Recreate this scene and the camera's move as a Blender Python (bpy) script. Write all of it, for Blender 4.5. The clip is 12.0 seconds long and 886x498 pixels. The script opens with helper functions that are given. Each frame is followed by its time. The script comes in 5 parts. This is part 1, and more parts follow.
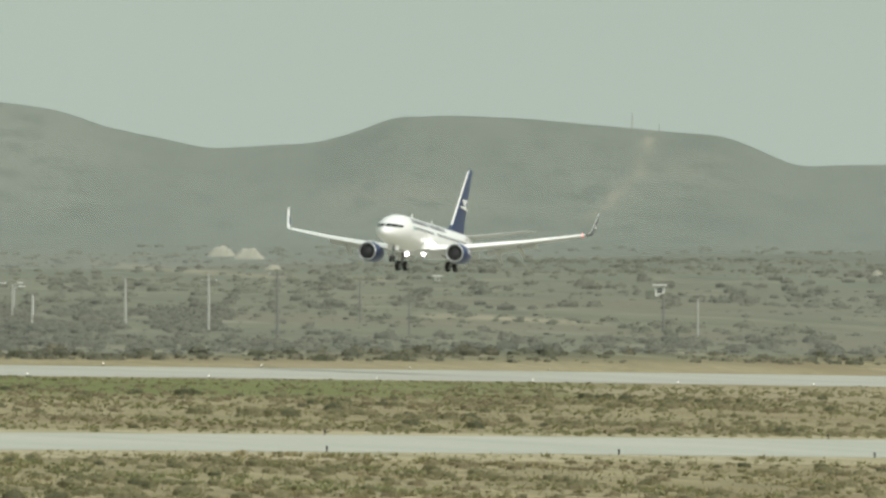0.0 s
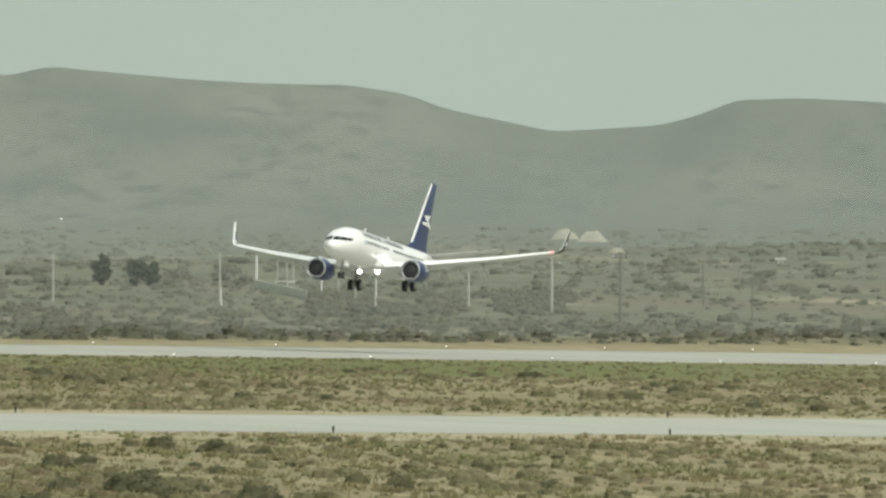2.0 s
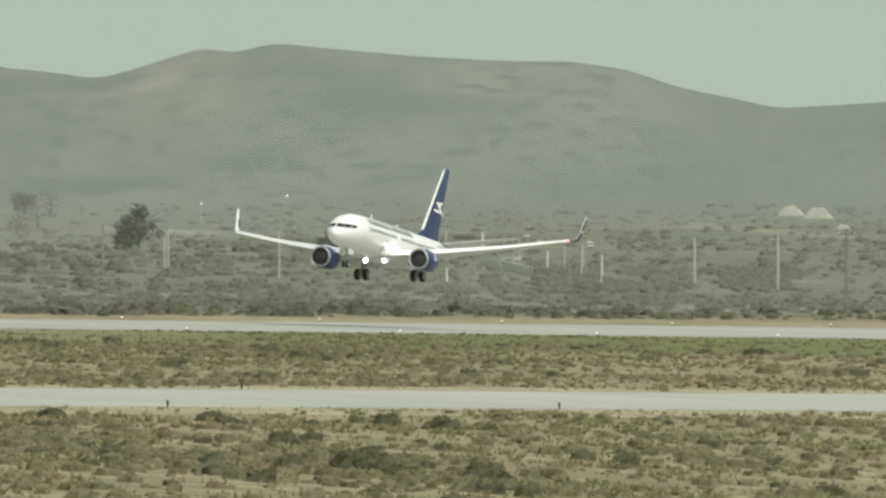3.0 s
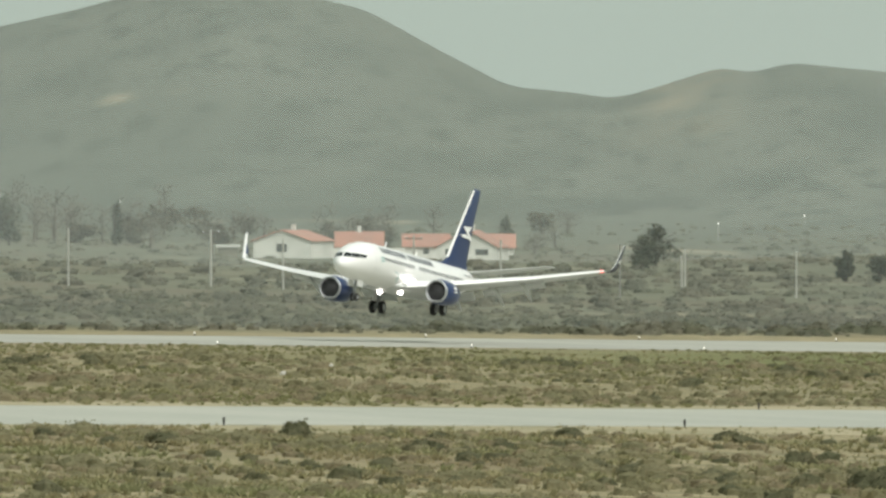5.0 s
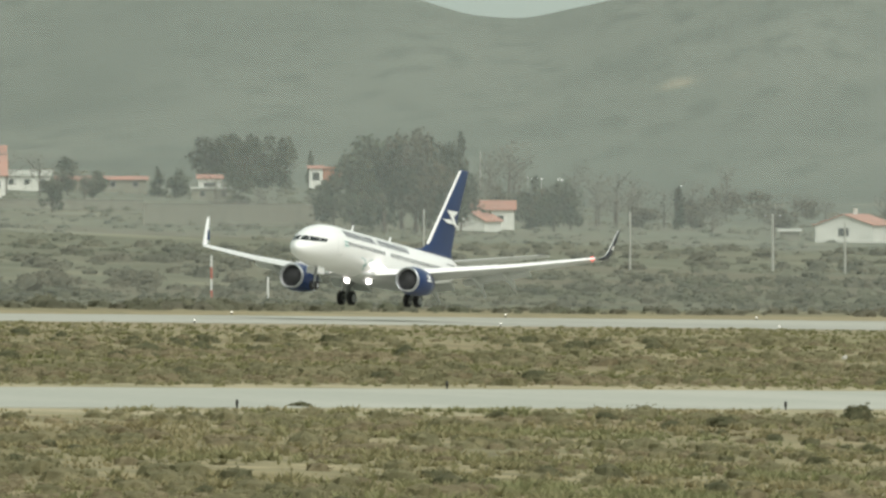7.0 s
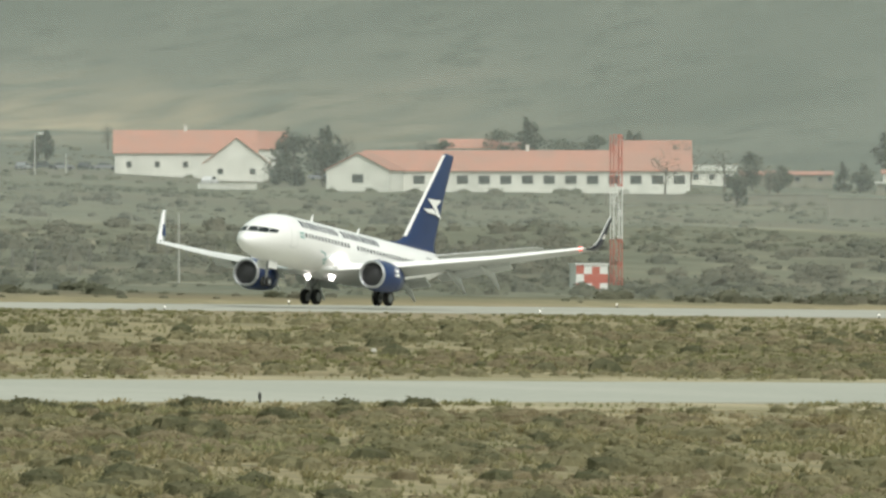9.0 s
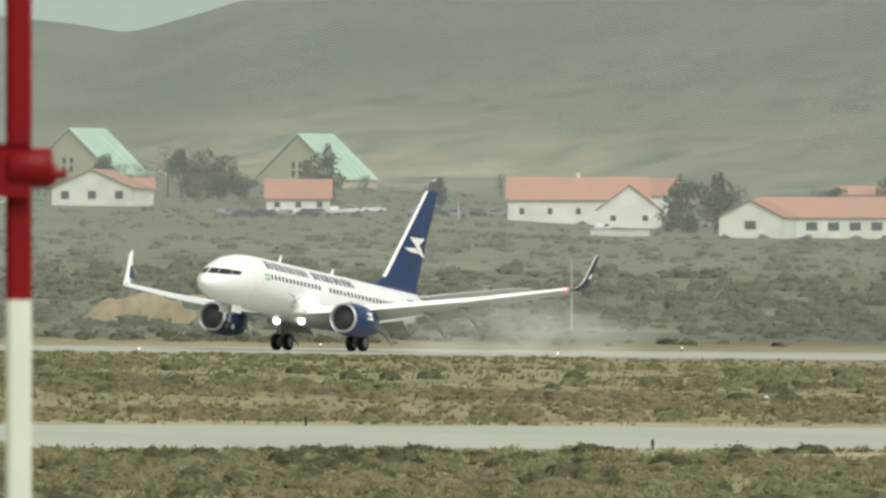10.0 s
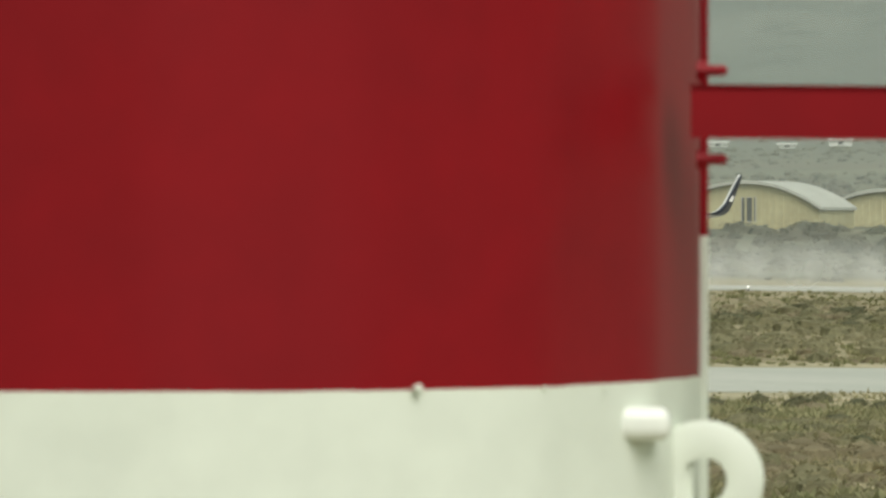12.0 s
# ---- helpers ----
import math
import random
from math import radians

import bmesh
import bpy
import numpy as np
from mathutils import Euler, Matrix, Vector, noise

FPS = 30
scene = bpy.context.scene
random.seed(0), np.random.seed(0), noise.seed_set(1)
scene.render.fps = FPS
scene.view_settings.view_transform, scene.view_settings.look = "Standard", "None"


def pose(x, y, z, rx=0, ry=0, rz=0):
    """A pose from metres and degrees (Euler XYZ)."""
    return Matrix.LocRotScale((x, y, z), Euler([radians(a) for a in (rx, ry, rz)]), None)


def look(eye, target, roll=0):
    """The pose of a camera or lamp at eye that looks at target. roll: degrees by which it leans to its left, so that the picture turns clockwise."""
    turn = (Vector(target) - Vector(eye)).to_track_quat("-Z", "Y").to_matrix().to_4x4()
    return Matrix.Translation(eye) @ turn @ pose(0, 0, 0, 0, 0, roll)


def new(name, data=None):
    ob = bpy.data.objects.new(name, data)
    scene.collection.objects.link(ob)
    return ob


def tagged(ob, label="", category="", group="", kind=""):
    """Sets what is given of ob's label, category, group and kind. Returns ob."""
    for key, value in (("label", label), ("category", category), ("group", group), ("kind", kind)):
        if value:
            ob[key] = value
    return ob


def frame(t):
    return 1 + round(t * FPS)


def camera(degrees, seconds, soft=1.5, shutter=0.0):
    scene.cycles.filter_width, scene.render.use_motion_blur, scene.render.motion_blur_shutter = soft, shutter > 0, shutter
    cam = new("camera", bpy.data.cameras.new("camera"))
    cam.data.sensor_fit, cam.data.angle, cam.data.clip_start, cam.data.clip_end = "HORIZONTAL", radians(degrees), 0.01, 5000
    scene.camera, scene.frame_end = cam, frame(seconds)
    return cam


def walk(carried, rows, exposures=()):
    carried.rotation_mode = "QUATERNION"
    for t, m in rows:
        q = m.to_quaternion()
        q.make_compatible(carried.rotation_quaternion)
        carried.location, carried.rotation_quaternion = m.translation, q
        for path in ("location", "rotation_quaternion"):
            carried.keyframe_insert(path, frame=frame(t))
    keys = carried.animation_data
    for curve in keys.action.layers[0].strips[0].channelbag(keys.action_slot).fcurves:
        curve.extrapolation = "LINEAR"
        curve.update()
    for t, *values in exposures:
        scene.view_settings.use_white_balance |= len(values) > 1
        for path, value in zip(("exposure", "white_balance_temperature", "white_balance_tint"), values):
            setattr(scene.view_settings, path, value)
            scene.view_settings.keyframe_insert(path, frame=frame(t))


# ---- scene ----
# The camera stands on a low terrace and follows a landing airliner with a long lens.
# Bearings ("bear") count to the left of the first view, "drop" counts below the first
# view's level, both in units of 1 / TICK radians; the horizon lies at drop 30.
TICK = 24900.0
EYE = 12.0          # height of the eye
PSI = 0.29562       # bearing between the first view and the runway's far end, radians
TAXI, TAXI_W = 225.0, 22.0      # distance of the taxiway's near edge from the eye's line, width
RWY, RWY_W = 427.0, 45.0        # the same for the runway
CENTRE = 449.43                 # the runway's middle line

cam = camera(3.6067, 12.0, soft=2.7)
cam.data.dof.use_dof, cam.data.dof.focus_distance, cam.data.dof.aperture_fstop = True, 1000.0, 44.0


def aim(bear, drop):
    return pose(0, 0, EYE, 90 + math.degrees((drop + 30) / TICK), 0, math.degrees(bear / TICK))


walk(cam, [(t, aim(b, d)) for t, b, d in (
    (0, 0, 0), (0.5, 157.3, -21.6), (1, 265.5, -9.3), (1.5, 424.7, -20.2), (2, 607.2, -30.3), (2.5, 853.1, -51.7),
    (2.7, 912, -61.9), (4.3, 1584, -88.6), (4.5, 1678.8, -83.1), (5, 1922.1, -36.5), (5.5, 2160.9, -55.1),
    (6, 2404.9, -54), (6.5, 2662.1, -51.8), (7, 2916.1, -64.4), (7.2, 3032.1, -69.9), (8.8, 4023.7, -82.5),
    (9, 4127.5, -73.1), (9.5, 4452.2, -26), (10, 4822.5, 9.7), (10.5, 5298.9, 10), (11, 5792.5, -31.3),
    (11.3, 6129.5, -63.2), (11.5, 6318.6, -88.1), (11.8, 6550.6, -98.4), (12, 6728.6, -88.6))])

# ---- light ----
SUN_HIGH, SUN_WAY = radians(46), radians(140)     # elevation; to the right of the first view
world = bpy.data.worlds.new("world")
scene.world = world
world.use_nodes = True
wn, wl = world.node_tree.nodes, world.node_tree.links
sky = wn.new("ShaderNodeTexSky")
sky.sky_type, sky.sun_disc, sky.sun_elevation, sky.sun_rotation = "NISHITA", False, SUN_HIGH, SUN_WAY
sky.dust_density, sky.air_density = 4.0, 1.5
cloud = wn.new("ShaderNodeMix")
cloud.data_type = "RGBA"
cloud.inputs[0].default_value = 0.9
cloud.inputs[7].default_value = (4.3, 5.15, 4.5, 1)      # an even cloud cover
wl.new(sky.outputs[0], cloud.inputs[6])
wl.new(cloud.outputs[2], wn["Background"].inputs[0])
wn["Background"].inputs[1].default_value = 0.105
sun = new("sun", bpy.data.lights.new("sun", "SUN"))
sun.data.energy, sun.data.angle, sun.data.color = 3.0, radians(50), (1.0, 0.97, 0.93)
sun.matrix_world = look((300 * math.sin(SUN_WAY), 300 * math.cos(SUN_WAY), 330), (0, 0, 0))
scene.view_settings.exposure = 0.0


# ---- materials ----
def mat(name, col, rough=0.6, metal=0.0, var=0.15, scale=3.0, fine=40.0, bump=0.0, second=None, glow=0.0, island=0.0, objvar=0.0, thin=0.0, shine=0.5):
    """A surface of one colour with two scales of variation; second: a colour that it drifts to."""
    m = bpy.data.materials.new(name)
    m.use_nodes = True
    n, l = m.node_tree.nodes, m.node_tree.links
    b = n["Principled BSDF"]
    b.inputs["Roughness"].default_value, b.inputs["Metallic"].default_value = rough, metal
    tc = n.new("ShaderNodeTexCoord")
    big, small = n.new("ShaderNodeTexNoise"), n.new("ShaderNodeTexNoise")
    big.inputs["Scale"].default_value, small.inputs["Scale"].default_value = scale, fine
    big.inputs["Detail"].default_value, small.inputs["Detail"].default_value = 5, 4
    for x in (big, small):
        l.new(tc.outputs["Object"], x.inputs["Vector"])
    two = n.new("ShaderNodeMix")
    two.data_type = "RGBA"
    s = second or [c * (1 - var) for c in col]
    two.inputs[6].default_value, two.inputs[7].default_value = (*col, 1), (*s, 1)
    ramp = n.new("ShaderNodeMapRange")
    ramp.inputs[1].default_value, ramp.inputs[2].default_value = 0.38, 0.64
    l.new(big.outputs[0], ramp.inputs[0])
    l.new(ramp.outputs[0], two.inputs[0])
    hsv = n.new("ShaderNodeHueSaturation")
    add = n.new("ShaderNodeMapRange")
    add.inputs[1].default_value, add.inputs[2].default_value = 0.3, 0.7
    add.inputs[3].default_value, add.inputs[4].default_value = 1 - var, 1 + var
    l.new(small.outputs[0], add.inputs[0])
    l.new(two.outputs[2], hsv.inputs["Color"])
    out = add.outputs[0]
    for amount, node, sock in ((island, "ShaderNodeNewGeometry", "Random Per Island"), (objvar, "ShaderNodeObjectInfo", "Random")):
        if amount:
            r, mr, mu = n.new(node), n.new("ShaderNodeMapRange"), n.new("ShaderNodeMath")
            mr.inputs[3].default_value, mr.inputs[4].default_value = 1 - amount, 1 + amount
            mu.operation = "MULTIPLY"
            l.new(r.outputs[sock], mr.inputs[0])
            l.new(out, mu.inputs[0])
            l.new(mr.outputs[0], mu.inputs[1])
            out = mu.outputs[0]
    l.new(out, hsv.inputs["Value"])
    l.new(hsv.outputs[0], b.inputs["Base Color"])
    b.inputs["Specular IOR Level"].default_value = shine
    if thin:
        # leaves let part of the light through
        tr, mx = n.new("ShaderNodeBsdfTranslucent"), n.new("ShaderNodeMixShader")
        mx.inputs[0].default_value = thin
        l.new(hsv.outputs[0], tr.inputs[0])
        l.new(b.outputs[0], mx.inputs[1])
        l.new(tr.outputs[0], mx.inputs[2])
        l.new(mx.outputs[0], n["Material Output"].inputs["Surface"])
    if bump:
        bp = n.new("ShaderNodeBump")
        bp.inputs["Strength"].default_value, bp.inputs["Distance"].default_value = bump, 0.05
        l.new(small.outputs[0], bp.inputs["Height"])
        l.new(bp.outputs[0], b.inputs["Normal"])
    if glow:
        b.inputs["Emission Color"].default_value = (*col, 1)
        b.inputs["Emission Strength"].default_value = glow
    return m


M = dict(
    asphalt=mat("pale concrete paving", (0.39, 0.395, 0.34), 0.85, var=0.06, scale=0.05, fine=1.5, second=(0.44, 0.44, 0.38), shine=0.2),
    runway=mat("worn runway paving", (0.42, 0.415, 0.36), 0.85, var=0.08, scale=0.03, fine=1.0, second=(0.36, 0.355, 0.31), shine=0.2),
    verge=mat("dry gravel verge", (0.40, 0.34, 0.215), 0.95, var=0.2, scale=0.12, fine=3, second=(0.27, 0.245, 0.14)),
    shrub=mat("grey green scrub leaves", (0.20, 0.19, 0.108), 0.95, var=0.18, scale=0.45, fine=4, second=(0.27, 0.245, 0.145), island=0.14, thin=0.35, shine=0.1),
    scrub_far=mat("dull scrub leaves", (0.165, 0.172, 0.118), 0.95, var=0.25, scale=0.012, fine=0.3, second=(0.235, 0.228, 0.162), island=0.05, thin=0.45, shine=0.1),
    white=mat("gloss white aircraft paint", (0.88, 0.88, 0.86), 0.3, var=0.03, scale=0.4, fine=6),
    grey=mat("pale grey aircraft paint", (0.62, 0.64, 0.62), 0.4, var=0.05, scale=0.5, fine=8),
    blue=mat("deep blue aircraft paint", (0.015, 0.038, 0.125), 0.3, var=0.08, scale=0.5, fine=6),
    winglet=mat("dark blue grey paint", (0.02, 0.027, 0.05), 0.35, var=0.05),
    metal=mat("bare polished metal", (0.55, 0.56, 0.57), 0.42, 0.85, var=0.05),
    dark=mat("dark engine interior", (0.045, 0.045, 0.047), 0.6, var=0.2),
    glass=mat("dark window glass", (0.02, 0.024, 0.026), 0.1, var=0.1),
    tyre=mat("black rubber", (0.018, 0.018, 0.018), 0.85, var=0.2),
    strut=mat("grey steel leg", (0.35, 0.36, 0.36), 0.5, 0.3, var=0.1),
    title=mat("blue grey lettering", (0.03, 0.04, 0.06), 0.4, var=0.05),
    aqua=mat("pale aqua decal", (0.25, 0.45, 0.42), 0.4, var=0.1),
    lamp=mat("lit landing lamp", (1.0, 0.93, 0.9), 0.4, glow=14),
    red_lamp=mat("lit red lamp", (1.0, 0.05, 0.03), 0.4, glow=4),
    marker=mat("dark marker post", (0.03, 0.03, 0.028), 0.7, var=0.2),
    red=mat("red mast enamel", (0.215, 0.003, 0.007), 0.45, var=0.05, scale=1.5, fine=9, second=(0.19, 0.004, 0.008), shine=0.18),
    dry_shrub=mat("brown dry scrub twigs", (0.225, 0.192, 0.118), 0.95, var=0.18, scale=0.45, fine=4, second=(0.29, 0.25, 0.155), island=0.14, thin=0.35, shine=0.1),
    tuft=mat("straw grass", (0.37, 0.32, 0.19), 0.95, var=0.2, scale=0.05, fine=3, second=(0.30, 0.30, 0.16), island=0.1, thin=0.5, shine=0.1),
    straw_green=mat("green straw grass", (0.33, 0.31, 0.17), 0.95, var=0.2, scale=0.05, fine=3, second=(0.25, 0.25, 0.125), island=0.1, thin=0.5, shine=0.1),
    bush=mat("dark green bush leaves", (0.125, 0.128, 0.074), 0.95, var=0.2, scale=1.2, fine=8, second=(0.175, 0.168, 0.10), island=0.15, thin=0.4, shine=0.1),
    runway_lamp=mat("lit runway lens", (1.0, 0.97, 0.9), 0.3, glow=0.9),
    pale_stone=mat("pale stone", (0.6, 0.58, 0.52), 0.9, var=0.15),
    thicket=mat("brown thicket twigs", (0.20, 0.19, 0.138), 0.95, var=0.2, scale=0.03, fine=1, second=(0.17, 0.175, 0.13), island=0.1, thin=0.4, shine=0.1),
    cream=mat("white mast enamel", (0.69, 0.73, 0.63), 0.5, var=0.04, scale=1.5, fine=9, second=(0.65, 0.69, 0.59), shine=0.5),
)


# ---- building blocks ----
def part(name, bm, material, parent=None, label="", smooth=False):
    me = bpy.data.meshes.new(name)
    bmesh.ops.recalc_face_normals(bm, faces=bm.faces)
    bm.to_mesh(me)
    bm.free()
    if smooth:
        me.polygons.foreach_set("use_smooth", [True] * len(me.polygons))
    for x in material if isinstance(material, (list, tuple)) else (material,):
        me.materials.append(x)
    ob = new(name, me)
    if parent:
        ob.parent = parent
    return tagged(ob, label)


def box(bm, x0, x1, y0, y1, z0, z1, mi=0):
    v = [bm.verts.new((x, y, z)) for z in (z0, z1) for x, y in ((x0, y0), (x1, y0), (x1, y1), (x0, y1))]
    for f in ((3, 2, 1, 0), (4, 5, 6, 7), (0, 1, 5, 4), (1, 2, 6, 5), (2, 3, 7, 6), (3, 0, 4, 7)):
        bm.faces.new([v[i] for i in f]).material_index = mi
    return v


def loft(bm, rings, close=True, mi=0):
    """Joins rings of equal length, each a list of points; caps both ends when close."""
    rows = [[bm.verts.new(p) for p in r] for r in rings]
    n = len(rows[0])
    for a, b in zip(rows, rows[1:]):
        for i in range(n):
            bm.faces.new((a[i], a[(i + 1) % n], b[(i + 1) % n], b[i])).material_index = mi
    if close:
        bm.faces.new(rows[0][::-1]).material_index = mi
        bm.faces.new(rows[-1]).material_index = mi
    return rows


def circle(c, r, n, axis="x", r2=None):
    r2 = r2 or r
    out = []
    for i in range(n):
        u, v = r * math.cos(2 * math.pi * i / n), r2 * math.sin(2 * math.pi * i / n)
        out.append({"x": (c[0], c[1] + u, c[2] + v), "y": (c[0] + u, c[1], c[2] + v), "z": (c[0] + u, c[1] + v, c[2])}[axis])
    return out


def tube(bm, a, b, r, n=10, mi=0):
    a, b = Vector(a), Vector(b)
    q = (b - a).to_track_quat("Z", "Y")
    loft(bm, [[p + q @ Vector((r * math.cos(2 * math.pi * i / n), r * math.sin(2 * math.pi * i / n), 0)) for i in range(n)] for p in (a, b)], mi=mi)


def empty(name, m, label, category, group="", kind=""):
    ob = new(name)
    ob.matrix_basis = m
    return tagged(ob, label, category, group, kind)


# ---- the lie of the land ----
AFT = (math.sin(PSI), math.cos(PSI))        # along the runway, away from the eye
SIDE = (-math.cos(PSI), math.sin(PSI))      # across it
SKYLINE = ((-3000, -150), (-784, -149), (-626, -145), (-496, -201), (-216, -221), (-16, -236), (84, -235), (145, -208), (224, -184), (300, -182), (412, -178), (604, -219),
           (669, -243), (784, -258), (930, -260), (1067, -266), (1187, -279), (1307, -293), (1377, -276), (1427, -286), (1545, -251), (1615, -231), (1805, -250), (1945, -321),
           (2055, -383), (2320, -455), (2585, -381), (2767, -340), (2865, -347), (3000, -390), (3400, -470), (4200, -500),
           (4900, -490), (5183, -448), (5383, -389), (5623, -421), (5783, -433), (6013, -396), (6083, -429), (6500, -480), (9500, -420))
FOOT = ((-3000, 50), (1000, 40), (2300, 38), (3000, 5), (3700, -35), (4500, -45), (5100, -80), (5600, -85), (6200, -75), (9500, -60))


def curve_at(table, x):
    xs, ys = zip(*table)
    return np.interp(x, xs, ys)


def smooth(t):
    t = np.clip(t, 0, 1)
    return t * t * (3 - 2 * t)


def taxi_near(k):
    return 362.0 + k * (-8.84 + k * (1.728 - 0.1252 * k))


def taxi_far(k):
    return 332.5 + k * (-8.26 + k * (0.887 - 0.0587 * k))


def runway_near(k):
    return 233.7 + k * (-12.84 + k * (0.721 - 0.0795 * k))


def runway_far(k):
    return 215.3 + k * (-12.11 + k * (1.0985 - 0.1188 * k))


def land(x, y):
    """Height of the ground, by numpy arrays or numbers."""
    x, y = np.asarray(x, float), np.asarray(y, float)
    d = np.hypot(x, y) + 1e-6
    bear = np.clip(np.arctan2(-x, y) * TICK, -3000, 9500)
    k = bear / 1000
    p = x * SIDE[0] + y * SIDE[1]
    sn = np.sin(PSI + bear / TICK)
    # the four paved edges, each a gentle run along the field
    edges = (TAXI, TAXI + TAXI_W, RWY, RWY + RWY_W)
    z = [-(v(k) - 30) * e / sn / TICK for v, e in zip((taxi_near, taxi_far, runway_near, runway_far), edges)]
    near = z[0] + 0 * p
    for i in range(3):
        near = near + (z[i + 1] - z[i]) * np.clip((p - edges[i]) / (edges[i + 1] - edges[i]), 0, 1)
    # beyond the runway the plain rises to the houses, then to the hills
    d0 = edges[3] / sn
    drop0 = runway_far(k)
    foot = curve_at(FOOT, bear)
    dv = 2450.0
    u = np.log(np.maximum(d, d0) / d0) / np.log(dv / d0)
    drop = drop0 + (foot - drop0) * np.clip(u, 0, 1) ** 0.9
    drop = drop - 60 * np.clip((d - dv) / (3300 - dv), 0, 1)
    ridge = 0.4 * curve_at(SKYLINE, bear) + 0.3 * (curve_at(SKYLINE, bear - 22) + curve_at(SKYLINE, bear + 22))
    drop = drop + (ridge - drop) * smooth((d - 3150) / 1350) + 90 * np.clip((d - 4500) / 400, 0, 1)
    far = -(drop - 30) * d / TICK
    return EYE + np.where(p <= edges[3], near, far)


def where(bear, dist):
    return -dist * math.sin(bear / TICK), dist * math.cos(bear / TICK)


def spot(bear, drop, lo=1000.0, hi=3100.0):
    """The place on the ground that shows at a bearing and drop, and its distance."""
    for _ in range(40):
        mid = (lo + hi) / 2
        x, y = where(bear, mid)
        if 30 - (float(land(x, y)) - EYE) * TICK / mid > drop:
            lo = mid
        else:
            hi = mid
    x, y = where(bear, lo)
    return x, y, float(land(x, y)), lo


def along(s, p):
    return s * AFT[0] + p * SIDE[0], s * AFT[1] + p * SIDE[1]


def ground_material():
    m = bpy.data.materials.new("dry steppe ground")
    m.use_nodes = True
    n, l = m.node_tree.nodes, m.node_tree.links
    b = n["Principled BSDF"]
    b.inputs["Roughness"].default_value = 0.95
    b.inputs["Specular IOR Level"].default_value = 0.1
    geo = n.new("ShaderNodeNewGeometry")

    def noise_at(scale, detail, lo, hi, place=None):
        x, r = n.new("ShaderNodeTexNoise"), n.new("ShaderNodeMapRange")
        x.inputs["Scale"].default_value, x.inputs["Detail"].default_value = scale, detail
        l.new(place or geo.outputs["Position"], x.inputs["Vector"])
        r.inputs[1].default_value, r.inputs[2].default_value = lo, hi
        l.new(x.outputs[0], r.inputs[0])
        return r.outputs[0]

    def mix(a, bb, f):
        x = n.new("ShaderNodeMix")
        x.data_type = "RGBA"
        for sock, v in ((6, a), (7, bb)):
            if isinstance(v, tuple):
                x.inputs[sock].default_value = (*v, 1)
            else:
                l.new(v, x.inputs[sock])
        l.new(f, x.inputs[0])
        return x.outputs[2]

    grass = mix((0.30, 0.26, 0.155), (0.225, 0.205, 0.12), noise_at(0.09, 6, 0.4, 0.62))
    grass = mix(grass, (0.42, 0.355, 0.22), noise_at(0.3, 6, 0.52, 0.68))
    grass = mix(grass, (0.165, 0.145, 0.09), noise_at(0.5, 6, 0.53, 0.68))
    grass = mix(grass, (0.235, 0.192, 0.115), noise_at(0.018, 5, 0.5, 0.66))
    plain = mix((0.165, 0.165, 0.112), (0.125, 0.128, 0.086), noise_at(0.03, 5, 0.42, 0.6))
    plain = mix(plain, (0.26, 0.24, 0.165), noise_at(0.05, 5, 0.55, 0.68))
    plain = mix(plain, (0.165, 0.148, 0.102), noise_at(0.008, 4, 0.5, 0.64))
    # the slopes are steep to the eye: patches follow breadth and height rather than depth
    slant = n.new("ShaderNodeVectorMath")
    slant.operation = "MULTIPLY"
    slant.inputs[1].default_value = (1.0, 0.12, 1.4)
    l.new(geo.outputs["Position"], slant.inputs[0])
    # hill scrub tones, greyed so that the distance haze sits in the colour
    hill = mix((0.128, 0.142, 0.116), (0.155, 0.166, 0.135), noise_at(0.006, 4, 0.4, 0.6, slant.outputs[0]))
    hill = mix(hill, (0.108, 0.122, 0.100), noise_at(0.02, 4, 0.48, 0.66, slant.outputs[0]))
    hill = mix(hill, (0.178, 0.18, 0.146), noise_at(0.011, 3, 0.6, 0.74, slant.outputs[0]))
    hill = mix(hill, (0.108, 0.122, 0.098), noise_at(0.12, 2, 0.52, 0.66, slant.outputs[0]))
    yon = n.new("ShaderNodeAttribute")
    yon.attribute_name = "yonder"
    grass = mix(grass, plain, yon.outputs["Fac"])
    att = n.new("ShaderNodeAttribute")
    att.attribute_name = "upland_haze"
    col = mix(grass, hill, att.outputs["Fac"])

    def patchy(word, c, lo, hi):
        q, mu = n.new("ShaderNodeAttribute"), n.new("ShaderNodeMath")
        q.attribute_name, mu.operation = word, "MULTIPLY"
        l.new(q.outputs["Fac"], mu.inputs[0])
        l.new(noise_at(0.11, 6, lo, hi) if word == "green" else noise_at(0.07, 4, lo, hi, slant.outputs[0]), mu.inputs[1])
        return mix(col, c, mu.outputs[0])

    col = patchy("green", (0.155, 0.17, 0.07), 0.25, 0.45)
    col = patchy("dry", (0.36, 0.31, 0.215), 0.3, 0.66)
    l.new(col, b.inputs["Base Color"])
    return m


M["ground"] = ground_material()


